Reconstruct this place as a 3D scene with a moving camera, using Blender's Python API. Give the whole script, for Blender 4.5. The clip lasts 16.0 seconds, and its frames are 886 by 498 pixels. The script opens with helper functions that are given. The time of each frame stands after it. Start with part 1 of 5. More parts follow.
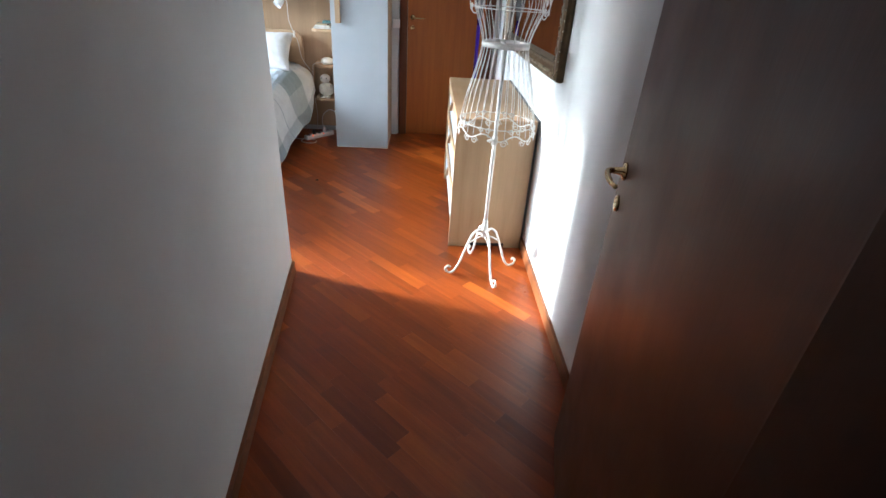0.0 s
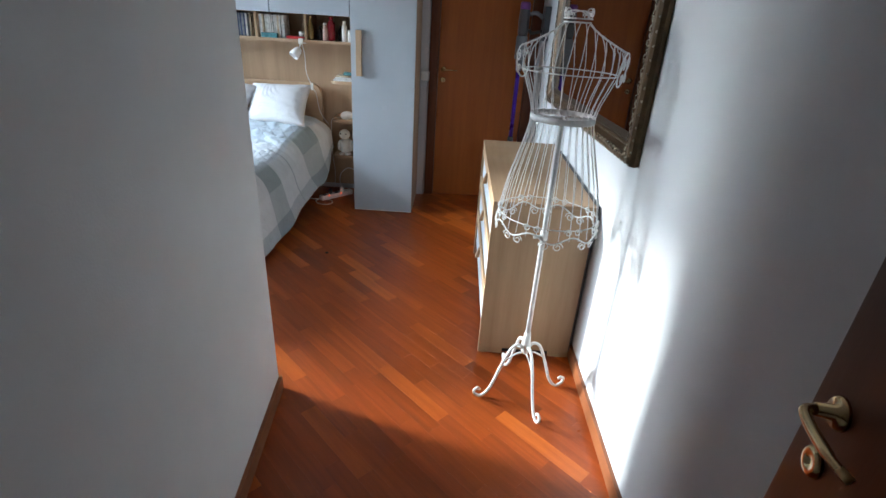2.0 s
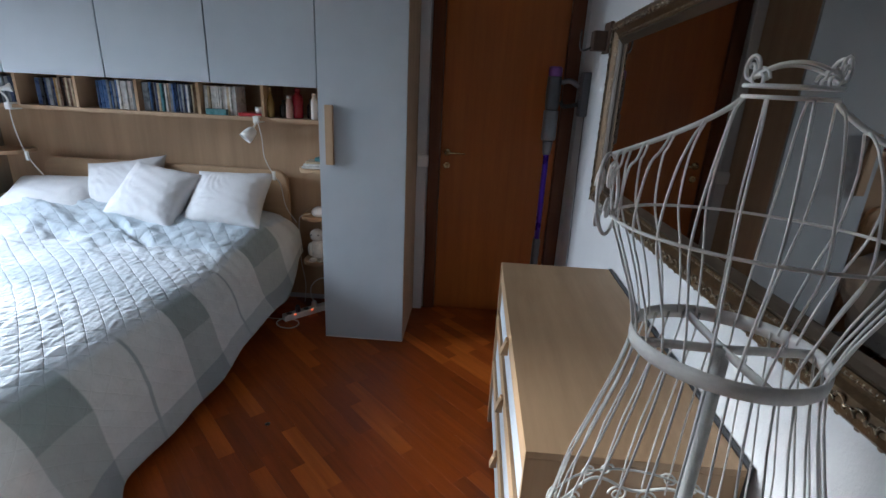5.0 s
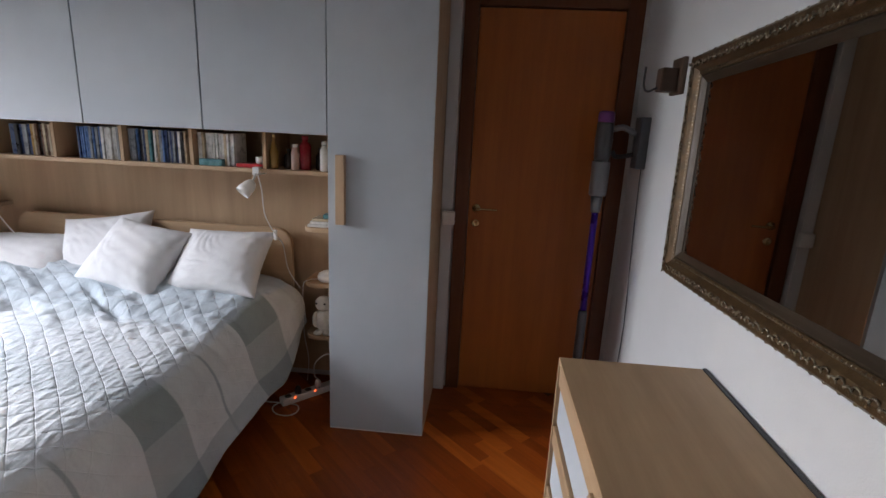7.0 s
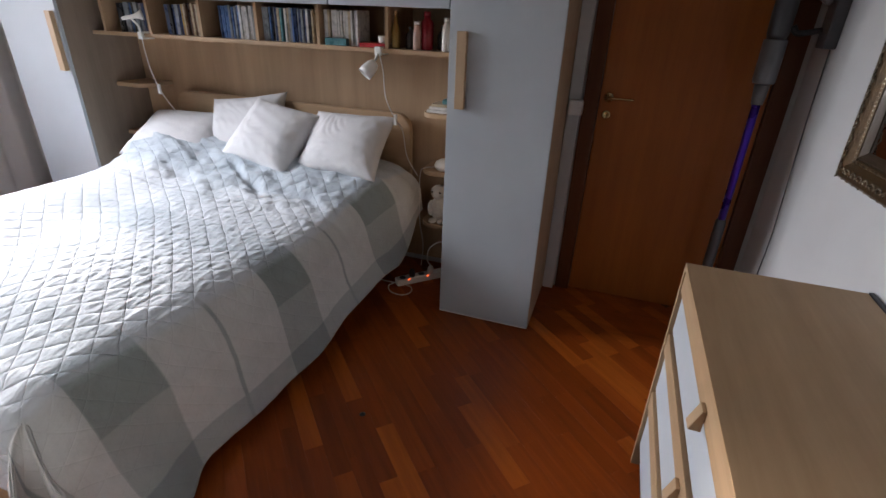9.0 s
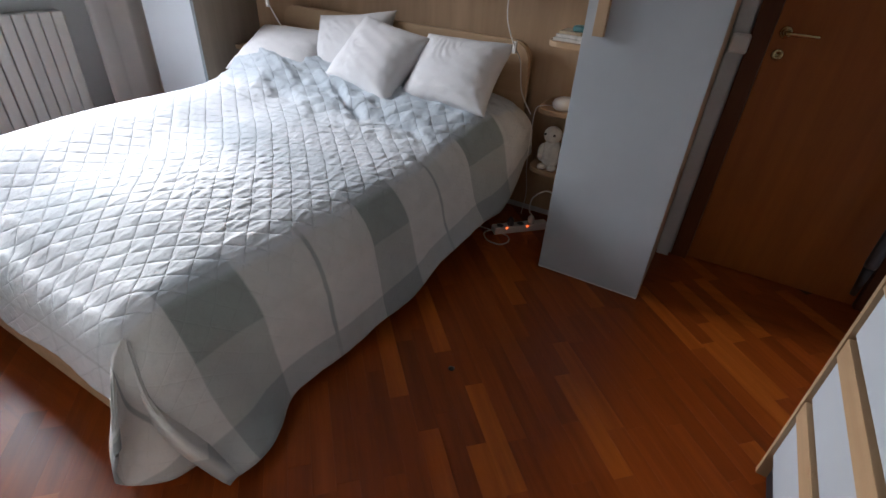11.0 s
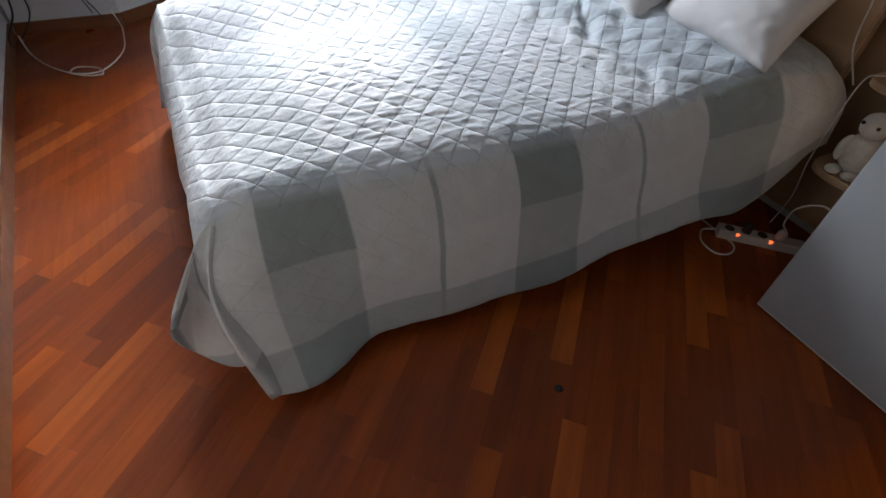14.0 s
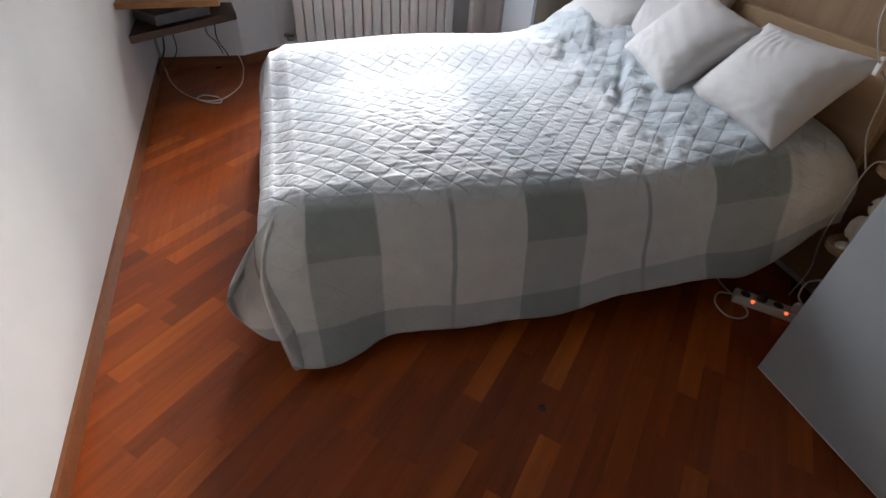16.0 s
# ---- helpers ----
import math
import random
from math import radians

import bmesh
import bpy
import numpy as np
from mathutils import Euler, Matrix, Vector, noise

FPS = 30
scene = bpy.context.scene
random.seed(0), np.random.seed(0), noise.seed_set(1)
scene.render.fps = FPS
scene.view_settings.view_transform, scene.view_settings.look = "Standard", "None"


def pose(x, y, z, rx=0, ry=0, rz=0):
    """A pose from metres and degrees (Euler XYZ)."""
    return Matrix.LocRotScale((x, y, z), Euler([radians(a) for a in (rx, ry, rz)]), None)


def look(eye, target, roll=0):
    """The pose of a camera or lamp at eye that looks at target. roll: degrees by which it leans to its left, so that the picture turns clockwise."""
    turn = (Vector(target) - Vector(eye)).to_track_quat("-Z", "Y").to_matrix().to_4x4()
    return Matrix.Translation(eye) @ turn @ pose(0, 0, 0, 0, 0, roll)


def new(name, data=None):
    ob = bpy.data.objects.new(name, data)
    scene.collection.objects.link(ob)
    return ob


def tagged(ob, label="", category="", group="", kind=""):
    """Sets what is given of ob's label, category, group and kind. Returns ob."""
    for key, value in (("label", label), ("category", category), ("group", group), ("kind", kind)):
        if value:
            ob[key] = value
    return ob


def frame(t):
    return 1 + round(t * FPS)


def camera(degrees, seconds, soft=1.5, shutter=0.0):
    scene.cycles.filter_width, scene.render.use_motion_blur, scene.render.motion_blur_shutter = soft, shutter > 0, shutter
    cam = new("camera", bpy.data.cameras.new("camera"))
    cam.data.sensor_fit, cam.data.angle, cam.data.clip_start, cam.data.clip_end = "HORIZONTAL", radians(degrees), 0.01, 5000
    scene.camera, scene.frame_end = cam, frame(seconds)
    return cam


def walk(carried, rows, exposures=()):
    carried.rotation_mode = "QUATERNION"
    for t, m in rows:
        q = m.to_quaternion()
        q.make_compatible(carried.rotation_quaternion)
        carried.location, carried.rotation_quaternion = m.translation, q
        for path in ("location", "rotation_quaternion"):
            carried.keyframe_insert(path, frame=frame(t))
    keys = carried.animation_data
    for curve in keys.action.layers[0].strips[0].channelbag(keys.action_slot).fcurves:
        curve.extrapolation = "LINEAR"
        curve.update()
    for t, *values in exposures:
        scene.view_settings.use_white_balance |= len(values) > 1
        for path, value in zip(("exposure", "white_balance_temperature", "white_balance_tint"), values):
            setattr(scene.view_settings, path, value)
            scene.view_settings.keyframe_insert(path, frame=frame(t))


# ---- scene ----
cam = camera(84.2, 16.0)
PATH = [
    (0, (-0.054, -0.19, 1.534), (0.046, 1.54, 0.535), 3.8),
    (0.5, (-0.085, -0.046, 1.559), (-0.024, 1.701, 0.588), 3.5),
    (1, (-0.094, 0.127, 1.557), (-0.06, 1.899, 0.631), 3.4),
    (1.5, (-0.07, 0.304, 1.569), (-0.07, 2.095, 0.68), 3.5),
    (2, (-0.056, 0.493, 1.547), (-0.073, 2.291, 0.672), 3.6),
    (2.5, (-0.05, 0.699, 1.556), (-0.089, 2.507, 0.703), 3.5),
    (3, (-0.024, 0.93, 1.553), (-0.078, 2.747, 0.719), 3.3),
    (3.5, (-0.001, 1.149, 1.556), (-0.06, 2.979, 0.75), 3.4),
    (4, (-0.001, 1.347, 1.542), (-0.074, 3.193, 0.776), 3.3),
    (4.5, (-0.002, 1.516, 1.54), (-0.093, 3.382, 0.828), 3.0),
    (6.8, (-0.138, 2.112, 1.521), (-0.251, 4.05, 1.04), 2.7),
    (7, (-0.145, 2.146, 1.521), (-0.3, 4.082, 1.043), 2.8),
    (7.5, (-0.152, 2.176, 1.507), (-0.44, 4.09, 1.006), 2.8),
    (8, (-0.137, 2.183, 1.48), (-0.552, 4.041, 0.866), 2.5),
    (8.5, (-0.137, 2.182, 1.466), (-0.634, 3.968, 0.715), 2.4),
    (9, (-0.135, 2.193, 1.453), (-0.708, 3.9, 0.583), 2.2),
    (9.5, (-0.158, 2.195, 1.444), (-0.798, 3.84, 0.504), 2.1),
    (9.7, (-0.155, 2.204, 1.424), (-0.833, 3.826, 0.469), 2.1),
    (11.8, (-0.464, 2.457, 1.367), (-1.355, 3.806, 0.188), 3.2),
    (12, (-0.494, 2.5, 1.373), (-1.426, 3.805, 0.178), 2.7),
    (12.5, (-0.549, 2.606, 1.344), (-1.58, 3.789, 0.105), 3.0),
    (13, (-0.488, 2.734, 1.289), (-1.635, 3.727, -0.015), 3.1),
    (13.5, (-0.428, 2.792, 1.277), (-1.641, 3.594, -0.095), 3.4),
    (14, (-0.402, 2.802, 1.284), (-1.645, 3.495, -0.121), 3.9),
    (14.5, (-0.341, 2.803, 1.297), (-1.62, 3.416, -0.113), 4.0),
    (15, (-0.251, 2.844, 1.329), (-1.565, 3.384, -0.079), 3.8),
    (15.5, (-0.176, 2.861, 1.359), (-1.546, 3.357, -0.011), 3.9),
    (16, (-0.118, 2.872, 1.381), (-1.593, 3.341, 0.114), 4.0),
]
EXPOSURE = [(0, 1.75, 5700, 3), (1.5, 1.35, 5600, 3), (2.5, 0.7, 5500, 3), (3.5, 0.15, 5550, 4), (4.5, 0.2, 5550, 5), (7, 0.3, 6400, 14),
            (9.5, 0.05, 6450, 15), (12.5, -0.05, 6300, 11), (14.5, -0.05, 6350, 11), (16, -0.1, 6550, 12)]
walk(cam, [(t, look(eye, target, roll)) for t, eye, target, roll in PATH], EXPOSURE)

# ---- light ----
world = bpy.data.worlds.new("sky")
scene.world = world
world.use_nodes = True
wn = world.node_tree
sky = wn.nodes.new("ShaderNodeTexSky")
sky.sky_type = "NISHITA"
sky.sun_disc = False
sky.sun_elevation, sky.sun_rotation = radians(15.5), radians(-72.8)
wn.links.new(sky.outputs[0], wn.nodes["Background"].inputs[0])
wn.nodes["Background"].inputs[1].default_value = 0.15


def area_lamp(name, m, w, h, watts, color):
    d = bpy.data.lights.new(name, "AREA")
    d.shape, d.size, d.size_y, d.energy, d.color = "RECTANGLE", w, h, watts, color
    ob = new(name, d)
    ob.matrix_world = m
    return ob


# low hazy sun from beyond the window
sun_data = bpy.data.lights.new("sun", "SUN")
sun_data.energy, sun_data.angle, sun_data.color = 5.0, radians(5.0), (1.0, 0.95, 0.88)
sun = new("sun", sun_data)
sun.matrix_world = look((-9.0, 7.27, 2.45), (-8.0, 6.96, 2.160))
# daylight that enters by the window above the radiator
area_lamp("window_daylight", look((-4.42, 3.45, 1.76), (-2.45, 3.45, 0.62)), 1.05, 1.05, 34, (0.88, 0.93, 1.0)).data.spread = radians(74)

# ---- materials ----


def nodes_of(name, rough=0.5, metal=0.0):
    m = bpy.data.materials.new(name)
    m.use_nodes = True
    nt = m.node_tree
    b = nt.nodes["Principled BSDF"]
    b.inputs["Roughness"].default_value = rough
    b.inputs["Metallic"].default_value = metal
    return m, nt, b


def rgba(c):
    return (c[0], c[1], c[2], 1.0)


def add_noise(nt, scale, stretch=(1, 1, 1), detail=4.0, turn=0.0, rough=0.55):
    co = nt.nodes.new("ShaderNodeTexCoord")
    mp = nt.nodes.new("ShaderNodeMapping")
    mp.inputs["Scale"].default_value = stretch
    mp.inputs["Rotation"].default_value = (0, 0, turn)
    nt.links.new(co.outputs["Object"], mp.inputs[0])
    n = nt.nodes.new("ShaderNodeTexNoise")
    n.inputs["Scale"].default_value, n.inputs["Detail"].default_value = scale, detail
    n.inputs["Roughness"].default_value = rough
    nt.links.new(mp.outputs[0], n.inputs["Vector"])
    return n


def mix(nt, fac, a, b, kind="MIX"):
    x = nt.nodes.new("ShaderNodeMix")
    x.data_type, x.blend_type = "RGBA", kind
    for sock, v in ((x.inputs[0], fac), (x.inputs[6], a), (x.inputs[7], b)):
        if hasattr(v, "links"):
            nt.links.new(v, sock)
        elif isinstance(v, (int, float)):
            sock.default_value = v
        else:
            sock.default_value = rgba(v)
    return x.outputs[2]


def ramp(nt, fac, stops):
    r = nt.nodes.new("ShaderNodeValToRGB")
    e = r.color_ramp.elements
    while len(e) < len(stops):
        e.new(0.5)
    for el, (p, c) in zip(e, stops):
        el.position, el.color = p, rgba(c)
    nt.links.new(fac, r.inputs[0])
    return r.outputs[0]


def bump(nt, b, height, strength, dist=0.01):
    u = nt.nodes.new("ShaderNodeBump")
    u.inputs["Strength"].default_value, u.inputs["Distance"].default_value = strength, dist
    nt.links.new(height, u.inputs["Height"])
    nt.links.new(u.outputs[0], b.inputs["Normal"])


def plain(name, color, rough=0.5, metal=0.0, vary=0.12, scale=6.0, fine=120.0, relief=0.1, coat=0.0):
    """A painted, plastic or metal surface with slight unevenness at two scales."""
    m, nt, b = nodes_of(name, rough, metal)
    n1, n2 = add_noise(nt, scale), add_noise(nt, fine, detail=2.0)
    dark, light = [c * (1 - vary) for c in color], [min(1.0, c * (1 + vary)) for c in color]
    c = ramp(nt, n1.outputs[0], ((0.3, dark), (0.7, light)))
    c = mix(nt, 0.15, c, mix(nt, n2.outputs[0], dark, light))
    nt.links.new(c, b.inputs["Base Color"])
    rr = ramp(nt, n1.outputs[0], ((0.3, [max(0.02, rough - 0.06)] * 3), (0.7, [min(1, rough + 0.06)] * 3)))
    nt.links.new(rr, b.inputs["Roughness"])
    if relief:
        bump(nt, b, n2.outputs[0], relief, 0.002)
    b.inputs["Coat Weight"].default_value = coat
    return m


def wood(name, dark, light, axis, rough=0.5, grain=26.0, turn=0.0, pieces="", spread=0.0, coat=0.0, relief=0.12):
    """Wood with grain along an axis; pieces: '' one piece, 'object' or 'island' toned one by one."""
    m, nt, b = nodes_of(name, rough)
    st = [1.0, 1.0, 1.0]
    st[axis] = 0.06
    g = add_noise(nt, grain, st, 6.0, turn, 0.65)
    st2 = [1.0, 1.0, 1.0]
    st2[axis] = 0.15
    f = add_noise(nt, grain * 6, st2, 3.0, turn)
    if pieces == "object":
        own = nt.nodes.new("ShaderNodeObjectInfo").outputs["Random"]
        for tex in (g, f):
            far = nt.nodes.new("ShaderNodeVectorMath")
            far.operation = "MULTIPLY_ADD"
            nt.links.new(own, far.inputs[0])
            far.inputs[1].default_value = (37.0, 91.0, 53.0)
            nt.links.new(tex.inputs["Vector"].links[0].from_socket, far.inputs[2])
            nt.links.new(far.outputs[0], tex.inputs["Vector"])
    c = ramp(nt, g.outputs[0], ((0.28, dark), (0.72, light)))
    c = mix(nt, 0.22, c, mix(nt, f.outputs[0], dark, light))
    if pieces:
        if pieces == "object":
            r = nt.nodes.new("ShaderNodeObjectInfo").outputs["Random"]
        else:
            r = nt.nodes.new("ShaderNodeNewGeometry").outputs["Random Per Island"]
        tone = ramp(nt, r, ((0.0, (0.50, 0.44, 0.44)), (0.1, (0.78, 0.75, 0.73)), (0.45, (0.95, 0.95, 0.95)), (0.82, (1.12, 1.16, 1.12)), (0.92, (1.5, 1.8, 1.75)), (1.0, (1.9, 2.5, 2.5))))
        c = mix(nt, spread, c, tone, "MULTIPLY")
    nt.links.new(c, b.inputs["Base Color"])
    blot = add_noise(nt, 3.0, detail=3.0)
    rr = ramp(nt, blot.outputs[0], ((0.3, [max(0.03, rough - 0.07)] * 3), (0.7, [rough + 0.1] * 3)))
    nt.links.new(rr, b.inputs["Roughness"])
    if relief:
        bump(nt, b, f.outputs[0], relief, 0.002)
    b.inputs["Coat Weight"].default_value = coat
    b.inputs["Specular IOR Level"].default_value = 0.36
    return m


M_WALL = plain("white_wall_paint", (0.58, 0.585, 0.58), 0.85, vary=0.05, scale=2.5, fine=180, relief=0.25)
M_CEIL = plain("ceiling_paint", (0.72, 0.72, 0.71), 0.9, vary=0.03, scale=2.0, fine=150, relief=0.2)
M_SUB = plain("screed", (0.1, 0.05, 0.03), 0.8)
FL_D, FL_L = (0.18, 0.030, 0.0032), (0.34, 0.068, 0.0078)
M_PLANK = wood("parquet_plank", FL_D, FL_L, 0, 0.34, 30, pieces="object", spread=0.75, relief=0.08)
M_PLANK_REST = wood("parquet_rest", FL_D, FL_L, 0, 0.34, 30, turn=radians(45), pieces="island", spread=0.75, relief=0.08)
M_DOOR = wood("door_veneer", (0.25, 0.066, 0.010), (0.37, 0.108, 0.016), 2, 0.42, 20)
M_FRAME = wood("door_frame_wood", (0.085, 0.024, 0.008), (0.14, 0.042, 0.013), 2, 0.4, 22)
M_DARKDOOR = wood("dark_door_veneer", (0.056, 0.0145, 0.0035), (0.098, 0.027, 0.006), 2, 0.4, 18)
M_BASE = wood("baseboard_wood", (0.14, 0.045, 0.016), (0.24, 0.085, 0.03), 1, 0.4, 24)
M_OAK = wood("light_oak_x", (0.36, 0.235, 0.135), (0.52, 0.365, 0.225), 0, 0.5, 14)
M_OAKZ = wood("light_oak_z", (0.36, 0.235, 0.135), (0.52, 0.365, 0.225), 2, 0.5, 14)
M_OAKY = wood("light_oak_y", (0.36, 0.235, 0.135), (0.52, 0.365, 0.225), 1, 0.5, 14)
M_PANEL = wood("oak_back_panel", (0.33, 0.215, 0.125), (0.50, 0.345, 0.21), 2, 0.5, 9)
M_GREY = plain("pale_blue_grey_laminate", (0.415, 0.45, 0.48), 0.55, vary=0.05, scale=3, fine=260, relief=0.06)
M_GAP = plain("dark_gap", (0.02, 0.02, 0.022), 0.8)
# the oak darkened and greyed, for the shade on a side turned from the window
M_OAKSHADE = wood("shaded_oak_side", (0.20, 0.155, 0.115), (0.30, 0.24, 0.185), 2, 0.5, 12)
M_BRASS = plain("polished_brass", (0.62, 0.47, 0.24), 0.22, 1.0, vary=0.08, relief=0.02)
M_WHITEPL = plain("white_plastic", (0.78, 0.77, 0.74), 0.4, vary=0.04, relief=0.03)
M_IRON = plain("white_painted_iron", (0.68, 0.665, 0.63), 0.5, vary=0.14, scale=40, fine=400, relief=0.3)
M_MIRROR, _nt, _b = nodes_of("mirror_glass", 0.015, 1.0)
_b.inputs["Base Color"].default_value = (0.46, 0.43, 0.40, 1)
M_RAD = plain("radiator_enamel", (0.66, 0.655, 0.62), 0.4, vary=0.04)

# ---- mesh helpers ----
ORIGIN = {}


def part(name, bm, material, parent=None, label="", smooth=False):
    """Links a bmesh in world coordinates as one mesh, under a thing or a part where one is given."""
    base = ORIGIN.get(parent, Vector((0, 0, 0)))
    if base.length:
        bmesh.ops.translate(bm, verts=bm.verts, vec=-base)
    me = bpy.data.meshes.new(name)
    bm.to_mesh(me)
    bm.free()
    me.materials.append(material)
    if smooth:
        me.polygons.foreach_set("use_smooth", [True] * len(me.polygons))
    ob = new(name, me)
    if parent is not None:
        ob.parent = parent
    ORIGIN[ob] = base
    return tagged(ob, label)


def thing(name, at, label, category, group="", kind=""):
    e = new(name)
    e.empty_display_size = 0.05
    e.location = at
    ORIGIN[e] = Vector(at)
    return tagged(e, label, category, group, kind)


def box(x0, x1, y0, y1, z0, z1, bevel=0.0, bm=None, seg=2, turn=None):
    """A box, with its edges rounded; added to bm where one is given. turn: a matrix laid on it."""
    t = bmesh.new()
    bmesh.ops.create_cube(t, size=1)
    for v in t.verts:
        v.co = ((x0 + x1) / 2 + v.co.x * (x1 - x0), (y0 + y1) / 2 + v.co.y * (y1 - y0), (z0 + z1) / 2 + v.co.z * (z1 - z0))
    if bevel > 0:
        bmesh.ops.bevel(t, geom=t.edges[:], offset=bevel, segments=seg, profile=0.6, affect="EDGES")
    if turn is not None:
        bmesh.ops.transform(t, matrix=turn, verts=t.verts)
    return join(bm, t)


def join(bm, t):
    if bm is None:
        return t
    me = bpy.data.meshes.new("scratch")
    t.to_mesh(me)
    t.free()
    bm.from_mesh(me)
    bpy.data.meshes.remove(me)
    return bm


def prism(pts, z0, z1, bm=None):
    """An upright prism on a plan outline."""
    t = bmesh.new()
    lo = [t.verts.new((x, y, z0)) for x, y in pts]
    hi = [t.verts.new((x, y, z1)) for x, y in pts]
    n = len(pts)
    t.faces.new(lo[::-1])
    t.faces.new(hi)
    for i in range(n):
        t.faces.new((lo[i], lo[(i + 1) % n], hi[(i + 1) % n], hi[i]))
    bmesh.ops.recalc_face_normals(t, faces=t.faces)
    return join(bm, t)


def spline(pts, n=8, closed=False):
    """A smooth line through points."""
    p = [Vector(q) for q in pts]
    out, k = [], len(p)
    rng = range(k if closed else k - 1)
    for i in rng:
        a = p[(i - 1) % k] if closed or i > 0 else p[0] * 2 - p[1]
        b, c = p[i], p[(i + 1) % k]
        d = p[(i + 2) % k] if closed or i + 2 < k else c * 2 - b
        for j in range(n):
            s = j / n
            out.append(0.5 * (2 * b + (c - a) * s + (2 * a - 5 * b + 4 * c - d) * s * s + (3 * b - a - 3 * c + d) * s ** 3))
    if not closed:
        out.append(p[-1])
    return out


def tube(pts, r, bm=None, seg=6, closed=False, flat=None):
    """A rod along a line of points. flat: (width, thickness) of a strap in place of a round."""
    t = bm if bm is not None else bmesh.new()
    p = [Vector(q) for q in pts]
    n = len(p)
    up = None
    rings = []
    for i in range(n):
        a = p[(i - 1) % n] if closed or i > 0 else p[0]
        c = p[(i + 1) % n] if closed or i < n - 1 else p[-1]
        d = (c - a)
        d = d.normalized() if d.length > 1e-9 else Vector((0, 0, 1))
        if up is None:
            up = Vector((0, 0, 1)) if abs(d.z) < 0.9 else Vector((1, 0, 0))
        up = (up - d * up.dot(d))
        up = up.normalized() if up.length > 1e-6 else d.orthogonal().normalized()
        side = d.cross(up)
        rr = r[i] if isinstance(r, (list, tuple)) else r
        ring = []
        for k in range(seg):
            w = 2 * math.pi * k / seg
            if flat:
                ring.append(t.verts.new(p[i] + side * flat[1] / 2 * math.cos(w) + up * flat[0] / 2 * math.sin(w)))
            else:
                ring.append(t.verts.new(p[i] + side * rr * math.cos(w) + up * rr * math.sin(w)))
        rings.append(ring)
    for i in range(n if closed else n - 1):
        a, b = rings[i], rings[(i + 1) % n]
        for k in range(seg):
            t.faces.new((a[k], a[(k + 1) % seg], b[(k + 1) % seg], b[k]))
    if not closed:
        t.faces.new(rings[0][::-1])
        t.faces.new(rings[-1])
    return t


def lathe(profile, at, seg=20, bm=None, m=None):
    """A turned body: profile of (radius, height) about an upright axis at a place; m lays it elsewhere."""
    t = bmesh.new()
    rings = []
    for r, z in profile:
        rings.append([t.verts.new((max(r, 1e-4) * math.cos(2 * math.pi * k / seg), max(r, 1e-4) * math.sin(2 * math.pi * k / seg), z)) for k in range(seg)])
    for a, b in zip(rings, rings[1:]):
        for k in range(seg):
            t.faces.new((a[k], a[(k + 1) % seg], b[(k + 1) % seg], b[k]))
    t.faces.new(rings[0][::-1])
    t.faces.new(rings[-1])
    bmesh.ops.transform(t, matrix=Matrix.Translation(at) @ (m or Matrix()), verts=t.verts)
    bmesh.ops.recalc_face_normals(t, faces=t.faces)
    return join(bm, t)


def structure(name, bm, material, label, category="wall"):
    return tagged(part(name, bm, material), label, category, kind="structure")


# ---- the plan ----
EAST, NORTH, WEST, CEIL = 0.603, 4.845, -4.20, 2.70
CORNER = Vector((-0.752, 2.145))          # where the passage opens into the room
PASS_BACK = Vector((-0.40, -1.60))        # the passage's far end
SW = Vector((-4.21, 1.875))                # the room's south-west corner

structure("wall_east", prism([(EAST, -1.75), (EAST + 0.34, -1.75), (EAST + 0.34, NORTH + 0.15), (EAST, NORTH + 0.15)], 0, CEIL), M_WALL, "white painted plaster wall beside the dresser")
structure("wall_passage", prism([CORNER, (-0.40, -1.60), (-0.72, -1.60), (-1.08, 1.83)], 0, CEIL), M_WALL, "white painted plaster wall of the passage")
structure("wall_south", prism([CORNER, (-1.08, 1.83), (-4.40, 1.55), (-4.40, 1.861), SW], 0, CEIL), M_WALL, "white painted plaster wall at the bed's foot")
structure("wall_back", prism([(-0.55, -1.75), (EAST, -1.75), (EAST, -1.60), (-0.55, -1.60)], 0, CEIL), M_WALL, "white plaster wall closing the passage")
nb = prism([(-4.55, NORTH), (-0.300, NORTH), (-0.300, NORTH + 0.15), (-4.55, NORTH + 0.15)], 0, CEIL)
prism([(0.575, NORTH), (EAST, NORTH), (EAST, NORTH + 0.15), (0.575, NORTH + 0.15)], 0, CEIL, nb)
prism([(-0.300, NORTH), (0.575, NORTH), (0.575, NORTH + 0.15), (-0.300, NORTH + 0.15)], 2.20, CEIL, nb)
structure("wall_north", nb, M_WALL, "white plaster wall behind the wardrobe and door")
# west wall: a splayed recess with the radiator, and the window above it
wb = prism([(-4.55, 1.75), (-4.40, 1.75), (-4.20, 1.9), (-4.19, 2.47), (-4.39, 2.74), (-4.55, 2.74)], 0, CEIL)
prism([(-4.39, 4.36), (-4.20, 4.52), (-4.20, NORTH), (-4.55, NORTH), (-4.55, 4.36)], 0, CEIL, wb)
prism([(-4.39, 2.74), (-4.39, 4.36), (-4.55, 4.36), (-4.55, 2.74)], 0, 0.95, wb)
prism([(-4.39, 2.74), (-4.39, 4.36), (-4.55, 4.36), (-4.55, 2.74)], 2.35, CEIL, wb)
prism([(-4.39, 2.74), (-4.39, 2.92), (-4.55, 2.92), (-4.55, 2.74)], 0.95, 2.35, wb)
prism([(-4.39, 4.32), (-4.39, 4.36), (-4.55, 4.36), (-4.55, 4.32)], 0.95, 2.35, wb)
structure("wall_west", wb, M_WALL, "white plaster window wall with a radiator recess")
